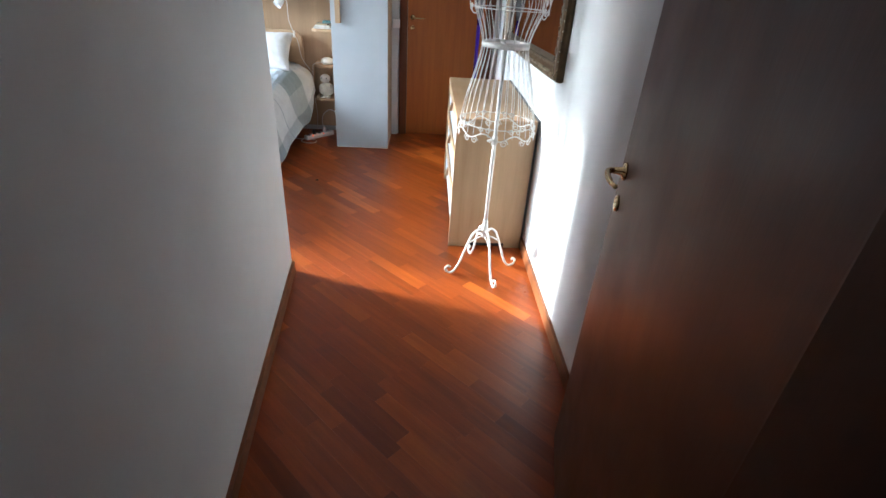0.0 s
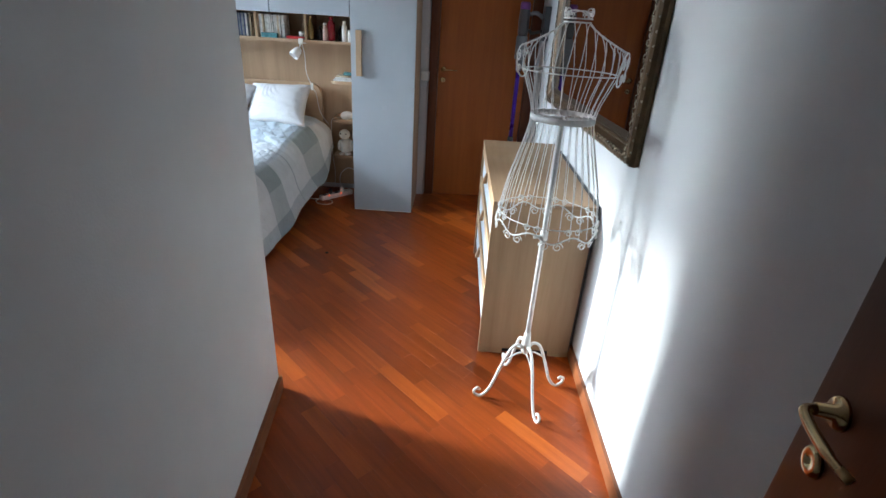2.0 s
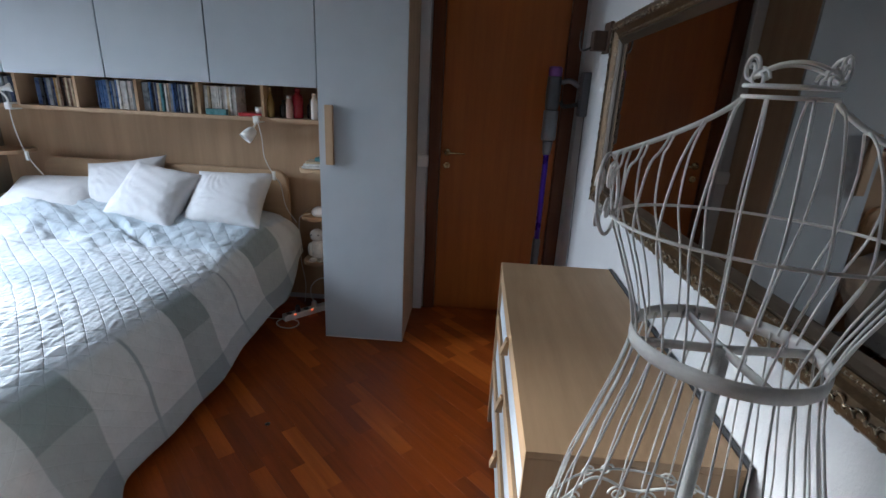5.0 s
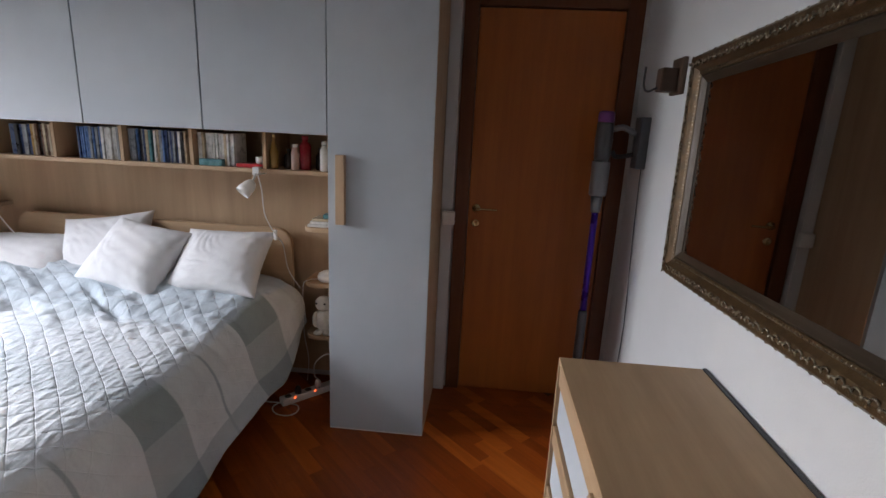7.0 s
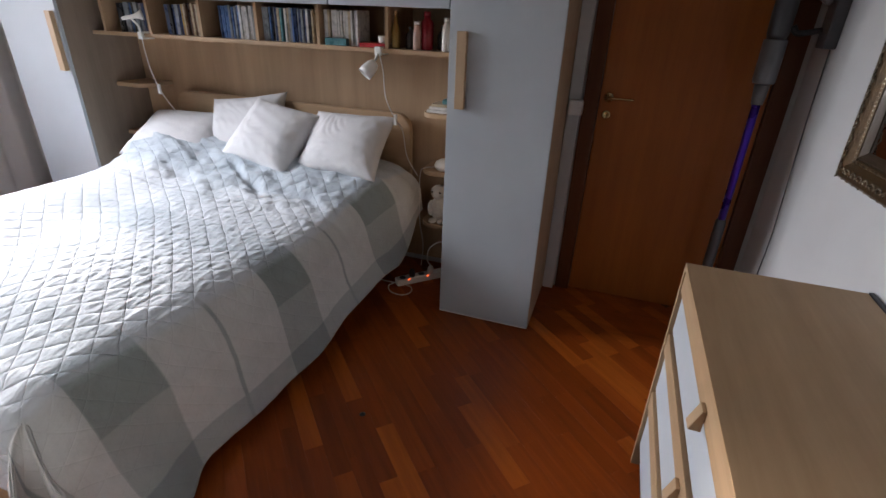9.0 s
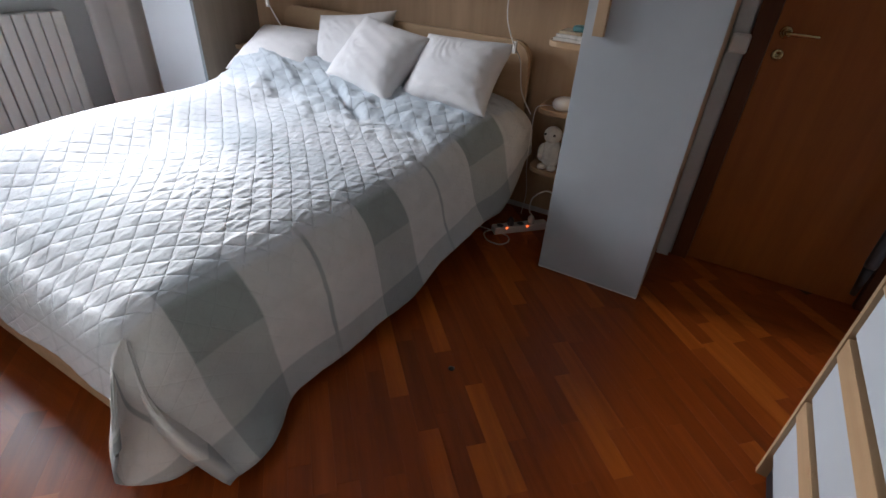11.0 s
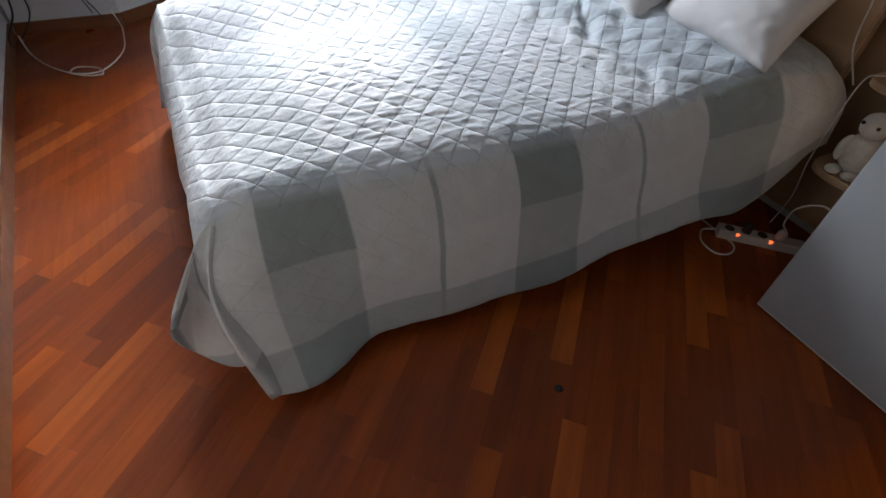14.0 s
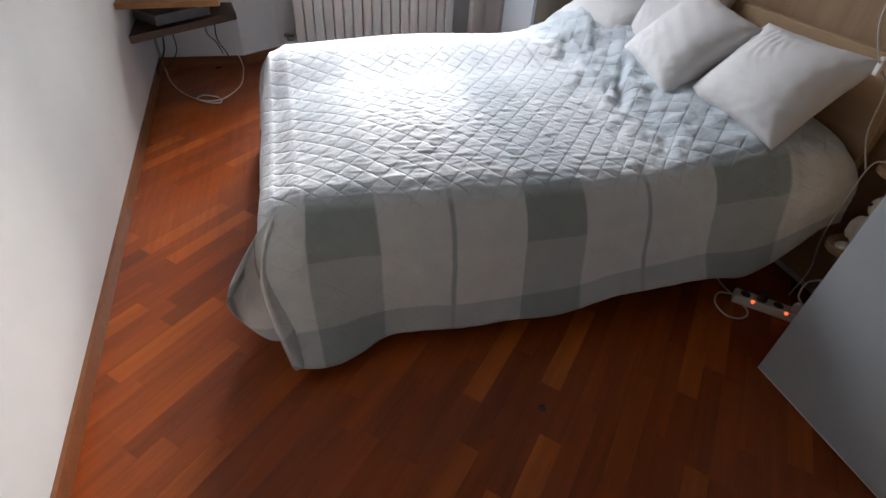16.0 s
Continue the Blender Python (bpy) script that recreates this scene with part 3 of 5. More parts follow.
def tucked_corner():
    """The cloth's end at the head, rolled under and bulging below the hem."""
    bm = bmesh.new()
    uv = bm.loops.layers.uv.new("cloth")
    where = {}
    rows = []
    n, m = 44, 30
    for j in range(m + 1):
        w = -math.pi / 2 + math.pi * j / m
        row = []
        for i in range(n):
            a = 2 * math.pi * i / n
            cw, sw = math.cos(w), math.sin(w)
            r = 1 + 0.06 * noise.noise((math.cos(a) * 2, math.sin(a) * 2, w * 2)) + 0.03 * math.sin(a * 5 + w)
            x = -1.285 + 0.135 * r * math.copysign(abs(cw) ** 0.6 * abs(math.cos(a)) ** 0.8, math.cos(a))
            y = 4.48 + 0.17 * r * math.copysign(abs(cw) ** 0.6 * abs(math.sin(a)) ** 0.8, math.sin(a))
            v = bm.verts.new((x, y, 0.30 + 0.165 * sw))
            where[v] = (0.63 + 0.3 * (1 - sw) / 2, 4.40 + 0.25 * i / n)
            row.append(v)
        rows.append(row)
    for a, b in zip(rows, rows[1:]):
        for i in range(n):
            bm.faces.new((a[i], a[(i + 1) % n], b[(i + 1) % n], b[i]))
    for fc in bm.faces:
        for lp in fc.loops:
            lp[uv].uv = where[lp.vert]
    bmesh.ops.remove_doubles(bm, verts=bm.verts, dist=1e-5)
    bmesh.ops.recalc_face_normals(bm, faces=bm.faces)
    return bm


def math_node(nt, op, a, b=None, c=None):
    n = nt.nodes.new("ShaderNodeMath")
    n.operation = op
    for sock, v in zip(n.inputs, (a, b, c)):
        if v is None:
            continue
        if hasattr(v, "links"):
            nt.links.new(v, sock)
        else:
            sock.default_value = v
    return n.outputs[0]


def band(nt, x, lo, hi, soft=0.004):
    """1 between lo and hi."""
    a = nt.nodes.new("ShaderNodeMapRange")
    b = nt.nodes.new("ShaderNodeMapRange")
    for n, e in ((a, lo), (b, hi)):
        n.inputs["From Min"].default_value, n.inputs["From Max"].default_value = e - soft, e + soft
        nt.links.new(x, n.inputs["Value"])
    return math_node(nt, "SUBTRACT", a.outputs[0], b.outputs[0])


def plaid():
    """Quilted cotton in grey-green and off-white checks with thin dark lines; daylight on the top and shade on the
    sides are in the colours.
    """
    m, nt, b = nodes_of("checked_quilt_cotton", 0.92)
    uvn = nt.nodes.new("ShaderNodeUVMap")
    uvn.uv_map = "cloth"
    sep = nt.nodes.new("ShaderNodeSeparateXYZ")
    wob = add_noise(nt, 5.0, detail=2.0)
    add = nt.nodes.new("ShaderNodeVectorMath")
    add.operation = "MULTIPLY_ADD"
    nt.links.new(wob.outputs["Color"], add.inputs[0])
    add.inputs[1].default_value = (0.014, 0.014, 0)
    nt.links.new(uvn.outputs[0], add.inputs[2])
    nt.links.new(add.outputs[0], sep.inputs[0])
    s, t = sep.outputs[0], sep.outputs[1]
    per = 0.69
    tm = math_node(nt, "FLOORED_MODULO", math_node(nt, "SUBTRACT", t, 2.150), per)
    sm = math_node(nt, "FLOORED_MODULO", math_node(nt, "SUBTRACT", s, 0.575), per)
    t_dark = band(nt, tm, 0.0, 0.210)
    t_line = band(nt, tm, 0.440, 0.456, 0.003)
    s_dark = band(nt, sm, 0.0, 0.21)
    s_line = band(nt, sm, 0.424, 0.44, 0.003)
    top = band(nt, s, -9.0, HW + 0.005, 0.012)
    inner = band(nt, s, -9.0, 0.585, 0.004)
    # window light painted in: paler, bluer tones on top, darker ones on shaded sides
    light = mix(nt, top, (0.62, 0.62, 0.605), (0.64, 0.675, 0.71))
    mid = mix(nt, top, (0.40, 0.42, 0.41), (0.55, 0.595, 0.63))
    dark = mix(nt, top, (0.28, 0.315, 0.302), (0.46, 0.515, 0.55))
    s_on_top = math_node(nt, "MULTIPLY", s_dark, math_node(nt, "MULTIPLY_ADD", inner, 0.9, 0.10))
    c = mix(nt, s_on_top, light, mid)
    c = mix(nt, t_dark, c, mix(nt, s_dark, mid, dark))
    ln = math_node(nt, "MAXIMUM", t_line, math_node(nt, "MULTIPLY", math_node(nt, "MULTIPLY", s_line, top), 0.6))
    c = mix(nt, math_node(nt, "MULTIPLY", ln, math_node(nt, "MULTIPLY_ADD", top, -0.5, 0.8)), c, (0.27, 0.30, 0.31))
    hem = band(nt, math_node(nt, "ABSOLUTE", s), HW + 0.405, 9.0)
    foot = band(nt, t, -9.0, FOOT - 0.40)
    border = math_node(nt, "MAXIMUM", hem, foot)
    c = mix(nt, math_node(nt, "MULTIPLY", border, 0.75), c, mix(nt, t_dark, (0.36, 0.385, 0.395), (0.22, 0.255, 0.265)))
    # the part turned down under the pillows shows the bluer side
    head = math_node(nt, "MULTIPLY", band(nt, t, 4.12, 9.0, 0.05), top)
    c = mix(nt, math_node(nt, "MULTIPLY", head, 0.75), c, (0.43, 0.495, 0.55))
    n1, n2 = add_noise(nt, 14.0, detail=5.0), add_noise(nt, 420.0, detail=2.0)
    c = mix(nt, 0.30, c, mix(nt, n1.outputs[0], (0.55, 0.56, 0.57), (1.35, 1.33, 1.32)), "MULTIPLY")
    nt.links.new(c, b.inputs["Base Color"])
    # stitched diamonds: narrow grooves between nearly flat cells, puckered along the seams
    raw = nt.nodes.new("ShaderNodeSeparateXYZ")
    w2 = add_noise(nt, 9.0, detail=2.0)
    shift = nt.nodes.new("ShaderNodeVectorMath")
    shift.operation = "MULTIPLY_ADD"
    nt.links.new(w2.outputs["Color"], shift.inputs[0])
    shift.inputs[1].default_value = (0.010, 0.010, 0)
    nt.links.new(uvn.outputs[0], shift.inputs[2])
    nt.links.new(shift.outputs[0], raw.inputs[0])
    cell = 0.061 * 1.4142
    seams = []
    for sign in (1.0, -0.96):
        along = math_node(nt, "MULTIPLY_ADD", raw.outputs[1], sign, raw.outputs[0])
        seams.append(math_node(nt, "PINGPONG", along, cell / 2))
    near = math_node(nt, "MINIMUM", seams[0], seams[1])
    puff = ramp(nt, math_node(nt, "MULTIPLY", near, 2 / cell), ((0.0, (0, 0, 0)), (0.09, (0.62,) * 3), (0.28, (0.86,) * 3), (1.0, (1, 1, 1))))
    n3 = add_noise(nt, 26.0, (2.4, 0.9, 1), detail=3.0)
    hgt = math_node(nt, "MULTIPLY_ADD", n3.outputs[0], 1.0, math_node(nt, "MULTIPLY", puff, math_node(nt, "MULTIPLY_ADD", top, 0.65, 0.35)))
    hgt = math_node(nt, "MULTIPLY_ADD", n2.outputs[0], 0.05, hgt)
    hgt = math_node(nt, "MULTIPLY_ADD", n1.outputs[0], 1.1, hgt)
    bump(nt, b, hgt, 0.6, 0.0045)
    b.inputs["Sheen Weight"].default_value = 0.15
    return m


spread = thing("bedspread", (BX, 3.7, 0.5), "quilted bedspread in pale blue and grey checks, its top coloured as daylit", "bedspread")
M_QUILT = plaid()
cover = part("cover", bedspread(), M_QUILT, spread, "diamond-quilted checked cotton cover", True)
sol = cover.modifiers.new("thickness", "SOLIDIFY")
sol.thickness, sol.offset = 0.008, -1.0
part("tucked_corner", tucked_corner(), M_QUILT, spread, "grey-white cloth end rolled under at the head", True)

def pillow(center, size, thick, rx, rz, roll, seed, label):
    """A soft square cushion with drawn-in edges: rx leans it back, rz turns it, roll spins it in its own plane."""
    bm = bmesh.new()
    n = 54
    rows = {}
    m = Matrix.Translation(center) @ Matrix.Rotation(radians(rz), 4, "Z") @ Matrix.Rotation(radians(rx), 4, "X") @ Matrix.Rotation(radians(roll), 4, "Z")
    for side in (1, -1):
        for j in range(n + 1):
            for i in range(n + 1):
                u, v = -1 + 2 * i / n, -1 + 2 * j / n
                edge = i in (0, n) or j in (0, n)
                if edge and side < 0:
                    rows[(side, i, j)] = rows[(1, i, j)]
                    continue
                x = size[0] / 2 * u * (1 - 0.10 * (1 - v * v) * abs(u) ** 3)
                y = size[1] / 2 * v * (1 - 0.10 * (1 - u * u) * abs(v) ** 3)
                h = ((1 - u ** 4) * (1 - v ** 4)) ** 0.5 * (0.72 + 0.28 * math.cos(u * 1.4) * math.cos(v * 1.4))
                z = 0.0 if edge else side * thick / 2 * h
                fan = (x * 0.8 + y * 0.6) * 26 + 4 * noise.noise((x * 5, y * 5, seed))
                crease = max(0.0, 1 - abs(noise.noise((fan, (y - x) * 4 + seed, 1.0))) * 3.2) ** 2 * max(0.0, noise.noise((x * 4 + seed, y * 4, 6.0)) + 0.15)
                wr = noise.noise((x * 7 + seed, y * 5, side * 3.0)) * 0.005 - crease * 0.008 + noise.noise((x * 8 + y * 22, y * 7 - seed, 2.0)) * 0.003
                rim = (1 - h) * noise.noise((u * 6 + seed, v * 6, 4.0)) * 0.007
                rows[(side, i, j)] = bm.verts.new(m @ Vector((x, y, z + (0 if edge else wr * h + rim * h * 2))))
    for side in (1, -1):
        for j in range(n):
            for i in range(n):
                q = [rows[(side, i, j)], rows[(side, i + 1, j)], rows[(side, i + 1, j + 1)], rows[(side, i, j + 1)]]
                bm.faces.new(q if side > 0 else q[::-1])
    o = part("pillow", bm, M_SHEET, None, "", True)
    return tagged(o, label, "pillow", "pillows against the headboard")


pillow((-1.490, 4.50, 0.79), (0.49, 0.40), 0.17, 44, -2, 2, 3.0, "plump white cotton cushion leaning on the headboard")
pillow((-1.935, 4.465, 0.795), (0.48, 0.42), 0.18, 43, -2, -9, 9.0, "creased white cotton cushion leaning on another")
pillow((-2.19, 4.575, 0.80), (0.50, 0.40), 0.14, 56, 2, 10, 14.0, "white cotton cushion half hidden behind another")
pillow((-2.62, 4.49, 0.725), (0.60, 0.42), 0.17, 27, 4, 2, 21.0, "long white cotton pillow lying on the bed")

# ---- dresser ----
M_DRESSY = wood("warm_oak_y", (0.29, 0.18, 0.095), (0.44, 0.295, 0.17), 1, 0.5, 14)
M_DRESSZ = wood("warm_oak_z", (0.29, 0.18, 0.095), (0.44, 0.295, 0.17), 2, 0.5, 14)
X0, X1, Y0, Y1, ZT = 0.133, 0.585, 2.513, 3.652, 0.812
dr = thing("dresser", ((X0 + X1) / 2, (Y0 + Y1) / 2, 0), "light oak chest of drawers with pale grey drawer fronts", "dresser")
part("top", box(X0, X1, Y0, Y1, ZT - 0.018, ZT, 0.0015), M_DRESSY, dr)
for a, b in ((Y0, Y0 + 0.018), (Y1 - 0.018, Y1)):
    sd = box(X0, X1, a, b, 0.03, ZT - 0.0185, 0.001)
    box(X0, X0 + 0.12, a, b, 0.0, 0.03, 0.0, sd)
    box(X1 - 0.10, X1, a, b, 0.0, 0.03, 0.0, sd)
    part("side", sd, M_DRESSZ, dr)
part("back", box(X1 + 0.0005, X1 + 0.012, Y0 + 0.002, Y1 - 0.002, 0.03, ZT + 0.004), M_BLACK, dr)
part("plinth", box(X0 + 0.03, X1 - 0.02, Y0 + 0.019, Y1 - 0.019, 0.0, 0.06), M_BLACK, dr)
tops = [ZT - 0.021, 0.572, 0.338]
for k, zt in enumerate(tops):
    zb = (tops[k + 1] if k < 2 else 0.085) + 0.014
    dw = part("drawer", box(X0 + 0.012, X0 + 0.030, Y0 + 0.020, Y1 - 0.020, zb, zt - 0.064, 0.001), M_GREY, dr, "pale grey drawer front")
    part("rail", box(X0 + 0.003, X0 + 0.030, Y0 + 0.020, Y1 - 0.020, zt - 0.063, zt, 0.002), M_DRESSY, dw, "oak top rail")
    hd = box(X0 - 0.012, X0 + 0.002, 3.060, 3.092, zt - 0.082, zt - 0.030, 0.002)
    for v in hd.verts:
        if v.co.x < X0 - 0.006:
            v.co.x -= 0.011 * (1 if v.co.z < zt - 0.056 else -0.45)
    part("handle", hd, M_DRESSZ, dw, "oak block handle")
    part("drawer_box", box(X0 + 0.032, X1 - 0.03, Y0 + 0.022, Y1 - 0.022, zb + 0.005, zt - 0.02), M_GAP, dw)

# ---- mirror ----
MY0, MY1, MZ0, MZ1 = 2.205, 4.070, 1.049, 1.847
mir = thing("mirror", (EAST, (MY0 + MY1) / 2, MZ0), "large wall mirror in an ornate bronzed frame", "mirror")
mir.rotation_euler = (radians(-2.0), 0, 0)          # it hangs a little askew


def picture_frame(profile):
    """A mitred moulding round the mirror: profile of (inward, out of the wall)."""
    bm = bmesh.new()
    rings = []
    for w, hgt in profile:
        x = EAST - 0.001 - hgt
        rings.append([bm.verts.new(p) for p in ((x, MY0 + w, MZ0 + w), (x, MY1 - w, MZ0 + w), (x, MY1 - w, MZ1 - w), (x, MY0 + w, MZ1 - w))])
    for a, b in zip(rings, rings[1:]):
        for k in range(4):
            bm.faces.new((a[k], a[(k + 1) % 4], b[(k + 1) % 4], b[k]))
    bmesh.ops.recalc_face_normals(bm, faces=bm.faces)
    return bm


part("moulding", picture_frame([(0.004, 0), (0.0, 0.018), (0.004, 0.034), (0.014, 0.044), (0.030, 0.047), (0.046, 0.040), (0.056, 0.029), (0.060, 0.026), (0.066, 0.030), (0.072, 0.026), (0.0725, 0.0)]), M_GOLD, mir)
part("slip", picture_frame([(0.073, 0.003), (0.073, 0.023), (0.080, 0.026), (0.090, 0.018), (0.100, 0.012), (0.101, 0.003)]), M_SLIP, mir)
part("glass", box(EAST - 0.011, EAST - 0.005, MY0 + 0.095, MY1 - 0.095, MZ0 + 0.095, MZ1 - 0.095), M_MIRROR, mir)


def edge_points(inset, step):
    ya, yb, za, zb = MY0 + inset, MY1 - inset, MZ0 + inset, MZ1 - inset
    out = []
    for a, b in (((ya, za), (yb, za)), ((yb, za), (yb, zb)), ((yb, zb), (ya, zb)), ((ya, zb), (ya, za))):
        a, b = Vector(a), Vector(b)
        n = max(2, round((b - a).length / step))
        for k in range(n):
            out.append((a.lerp(b, k / n), (b - a).normalized(), k))
    return out


def bead(bm, p, r, flat=1.0):
    n = 6
    rings = []
    for i in range(1, 4):
        w = math.pi / 2 * i / 4 * 1.15
        rings.append([bm.verts.new((p[0] - r * flat * math.cos(w), p[1] + r * math.sin(w) * math.cos(2 * math.pi * k / n), p[2] + r * math.sin(w) * math.sin(2 * math.pi * k / n))) for k in range(n)])
    tip = bm.verts.new((p[0] - r * flat, p[1], p[2]))
    for k in range(n):
        bm.faces.new((tip, rings[0][k], rings[0][(k + 1) % n]))
        for a, b in zip(rings, rings[1:]):
            bm.faces.new((a[k], b[k], b[(k + 1) % n], a[(k + 1) % n]))


bd = bmesh.new()
for p, d, k in edge_points(0.0655, 0.0125):
    bead(bd, (EAST - 0.026, p.x, p.y), 0.0052)
tagged(part("beading", bd, M_GOLDHI, mir, "row of small silvered beads", True), kind="stuff")
orn = bmesh.new()
for p, d, k in edge_points(0.030, 0.043):
    n = Vector((-d.y, d.x))
    for f in (1, -1):
        pts = []
        for i in range(11):
            w = i / 10 * 4.4
            r = 0.013 * (1 - i / 14)
            q = p + d * (0.010 * f + r * math.cos(w) * f) + n * (0.004 * f + r * math.sin(w))
            pts.append((EAST - 0.047 - 0.002 * math.sin(i * 0.6), q.x, q.y))
        tube(pts, [0.0030 - 0.00016 * i for i in range(11)], orn, 5)
    bead(orn, (EAST - 0.045, p.x, p.y), 0.006, 0.8)
tagged(part("scrollwork", orn, M_GOLDHI, mir, "silvered scrolled leaf relief", True), kind="stuff")
studs = bmesh.new()
for p, d, k in edge_points(0.008, 0.043):
    bead(studs, (EAST - 0.035, p.x, p.y), 0.0062, 1.0)
tagged(part("stud_trim", studs, M_GOLDHI, mir, "row of silvered studs", True), kind="stuff")

# ---- wire dress form ----
DC = Vector((0.313, 2.238))
DT = radians(-27)
PROFILE = [(0.825, 0.192, 0.172), (0.90, 0.184, 0.165), (1.0, 0.166, 0.148), (1.1, 0.138, 0.124), (1.18, 0.117, 0.105), (1.235, 0.108, 0.097), (1.30, 0.124, 0.106), (1.36, 0.150, 0.120), (1.40, 0.164, 0.118), (1.44, 0.168, 0.098), (1.47, 0.160, 0.072)]


def girth(z):
    for (a, wa, da), (b, wb2, db) in zip(PROFILE, PROFILE[1:]):
        if a <= z <= b:
            f = (z - a) / (b - a)
            return wa + (wb2 - wa) * f, da + (db - da) * f
    return PROFILE[-1][1:]


def on_form(x, y, z):
    return Vector((DC.x + x * math.cos(DT) - y * math.sin(DT), DC.y + x * math.sin(DT) + y * math.cos(DT), z))


def scroll(bm, center, along_v, up_v, r, turns, wire, flip=1):
    """A flat spiral of wire that starts at the rim."""
    pts = []
    n = int(14 * turns)
    for i in range(n + 1):
        w = 2 * math.pi * turns * i / n
        rr = r * (1 - 0.75 * i / n)
        pts.append(center + along_v * (rr * math.cos(w) * flip) + up_v * (rr * math.sin(w)))
    return tube(pts, wire, bm, 5)


def shoulder(x):
    return 1.538 - 0.085 * max(0.0, (x - 0.040) / 0.142) ** 0.72


def dress_form(form):
    def wire(name, *args, **kw):
        """One rod of the form as a part of its own."""
        return part(name, tube(*args, **kw), M_IRON, form, "", True)

    up = Vector((0, 0, 1))
    w = 0.0016
    # legs and pole
    bm = tube([(DC.x, DC.y, 0.25), (DC.x, DC.y, 1.235)], 0.0105, None, 12)
    lathe([(0.012, 0.22), (0.019, 0.235), (0.021, 0.26), (0.016, 0.30), (0.013, 0.33)], (DC.x, DC.y, 0), 14, bm)
    lathe([(0.015, 0.765), (0.015, 0.80)], (DC.x, DC.y, 0), 12, bm)
    tube([(DC.x, DC.y, 0.783), (DC.x - 0.04, DC.y - 0.02, 0.783)], 0.006, bm, 8)
    part("pole", bm, M_IRON, form, "", True)
    for k in range(4):
        a = radians(196 + 90 * k)
        d = Vector((math.cos(a), math.sin(a), 0))
        c = Vector((DC.x, DC.y, 0))
        pts = [c + d * 0.012 + up * 0.245, c + d * 0.035 + up * 0.268, c + d * 0.07 + up * 0.245, c + d * 0.105 + up * 0.16, c + d * 0.14 + up * 0.06, c + d * 0.175 + up * 0.012, c + d * 0.205 + up * 0.016, c + d * 0.218 + up * 0.04, c + d * 0.203 + up * 0.055, c + d * 0.19 + up * 0.045]
        bm = tube(spline(pts, 5), 0.0068, None, 8)
        tube(spline([c + d * 0.013 + up * 0.225, c + d * 0.05 + up * 0.215, c + d * 0.095 + up * 0.185], 5), 0.004, bm, 6)
        part("leg", bm, M_IRON, form, "", True)

    def ring(name, z, s=1.0, n=48, thick=0.0021, flat=None):
        a, b = girth(z)
        wire(name, [on_form(a * s * math.cos(2 * math.pi * k / n), b * s * math.sin(2 * math.pi * k / n), z) for k in range(n)], thick, None, 6, True, flat)

    ring("waist_band", 1.235, 1.03, 48, 0.004, (0.024, 0.004))
    for f in (0.5, 2.07):
        a, b = girth(1.235)
        wire("waist_spoke", [on_form(a * math.cos(f), b * math.sin(f), 1.235), on_form(0, 0, 1.232), on_form(-a * math.cos(f), -b * math.sin(f), 1.235)], 0.004, None, 6, False, (0.014, 0.004))
    # skirt
    ring("skirt_ring", 0.880, 1.0, 64, 0.0021)
    n = 30
    for k in range(n):
        th = 2 * math.pi * k / n
        zs = [0.84 + (1.235 - 0.84) * j / 12 for j in range(13)]
        pts = []
        for z in zs:
            a, b = girth(z)
            pts.append(on_form(a * math.cos(th), b * math.sin(th), z))
        wire("skirt_wire", pts, w, None, 5)
    # wavy hem with pairs of scrolls
    a, b = girth(0.83)
    hemline = []
    for k in range(96):
        th = 2 * math.pi * k / 96
        hemline.append(on_form(a * 1.01 * math.cos(th), b * 1.01 * math.sin(th), 0.842 + 0.014 * math.cos(8 * th)))
    wire("hem_wire", hemline, 0.003, None, 6, True)
    for k in range(8):
        for f in (1, -1):
            th = 2 * math.pi * (k + 0.5) / 8 + f * 0.13
            c = on_form(a * math.cos(th), b * math.sin(th), 0.818)
            tan = (on_form(a * math.cos(th + 0.05), b * math.sin(th + 0.05), 0.818) - c).normalized()
            part("hem_scroll", scroll(None, c, tan, up, 0.019, 1.5, 0.0021, f), M_IRON, form, "", True)
            th2 = 2 * math.pi * k / 8 + f * 0.10
            c2 = on_form(a * math.cos(th2), b * math.sin(th2), 0.874)
            tan2 = (on_form(a * math.cos(th2 + 0.05), b * math.sin(th2 + 0.05), 0.874) - c2).normalized()
            part("hem_scroll", scroll(None, c2, tan2, up, 0.014, 1.4, 0.0022, f), M_IRON, form, "", True)
    # bodice: wires from the waist to the yoke, drawn in to the neck
    ring("bust_ring", 1.385, 1.0, 56, 0.0021)
    m = 26
    for k in range(m):
        th = 2 * math.pi * k / m
        pts = []
        for j in range(9):
            z = 1.235 + (1.44 - 1.235) * j / 8
            a, b = girth(z)
            pts.append(on_form(a * math.cos(th), b * math.sin(th), z))
        xt = 0.164 * math.cos(th)
        sy = 1 if math.sin(th) >= 0 else -1
        if abs(xt) < 0.040:
            pts += [on_form(xt * 0.98, sy * 0.066, 1.500), on_form(xt, sy * 0.046 * math.sqrt(max(0.0, 1 - (xt / 0.043) ** 2)) * 0.85, 1.536)]
        else:
            xe = xt * (0.72 + 0.26 * (abs(xt) / 0.164) ** 2)
            zs = shoulder(abs(xe))
            pts = pts[:-2:2] + [on_form(xt * 0.75 + xe * 0.25, sy * 0.084 * max(0.35, abs(math.sin(th))), min(1.452, zs - 0.03)), on_form(xt * 0.3 + xe * 0.7, sy * 0.050 * max(0.4, abs(math.sin(th))), zs - 0.017), on_form(xe, sy * 0.020, zs - 0.003), on_form(xe, 0, zs)]
        wire("bodice_wire", spline(pts, 5), w, None, 5)
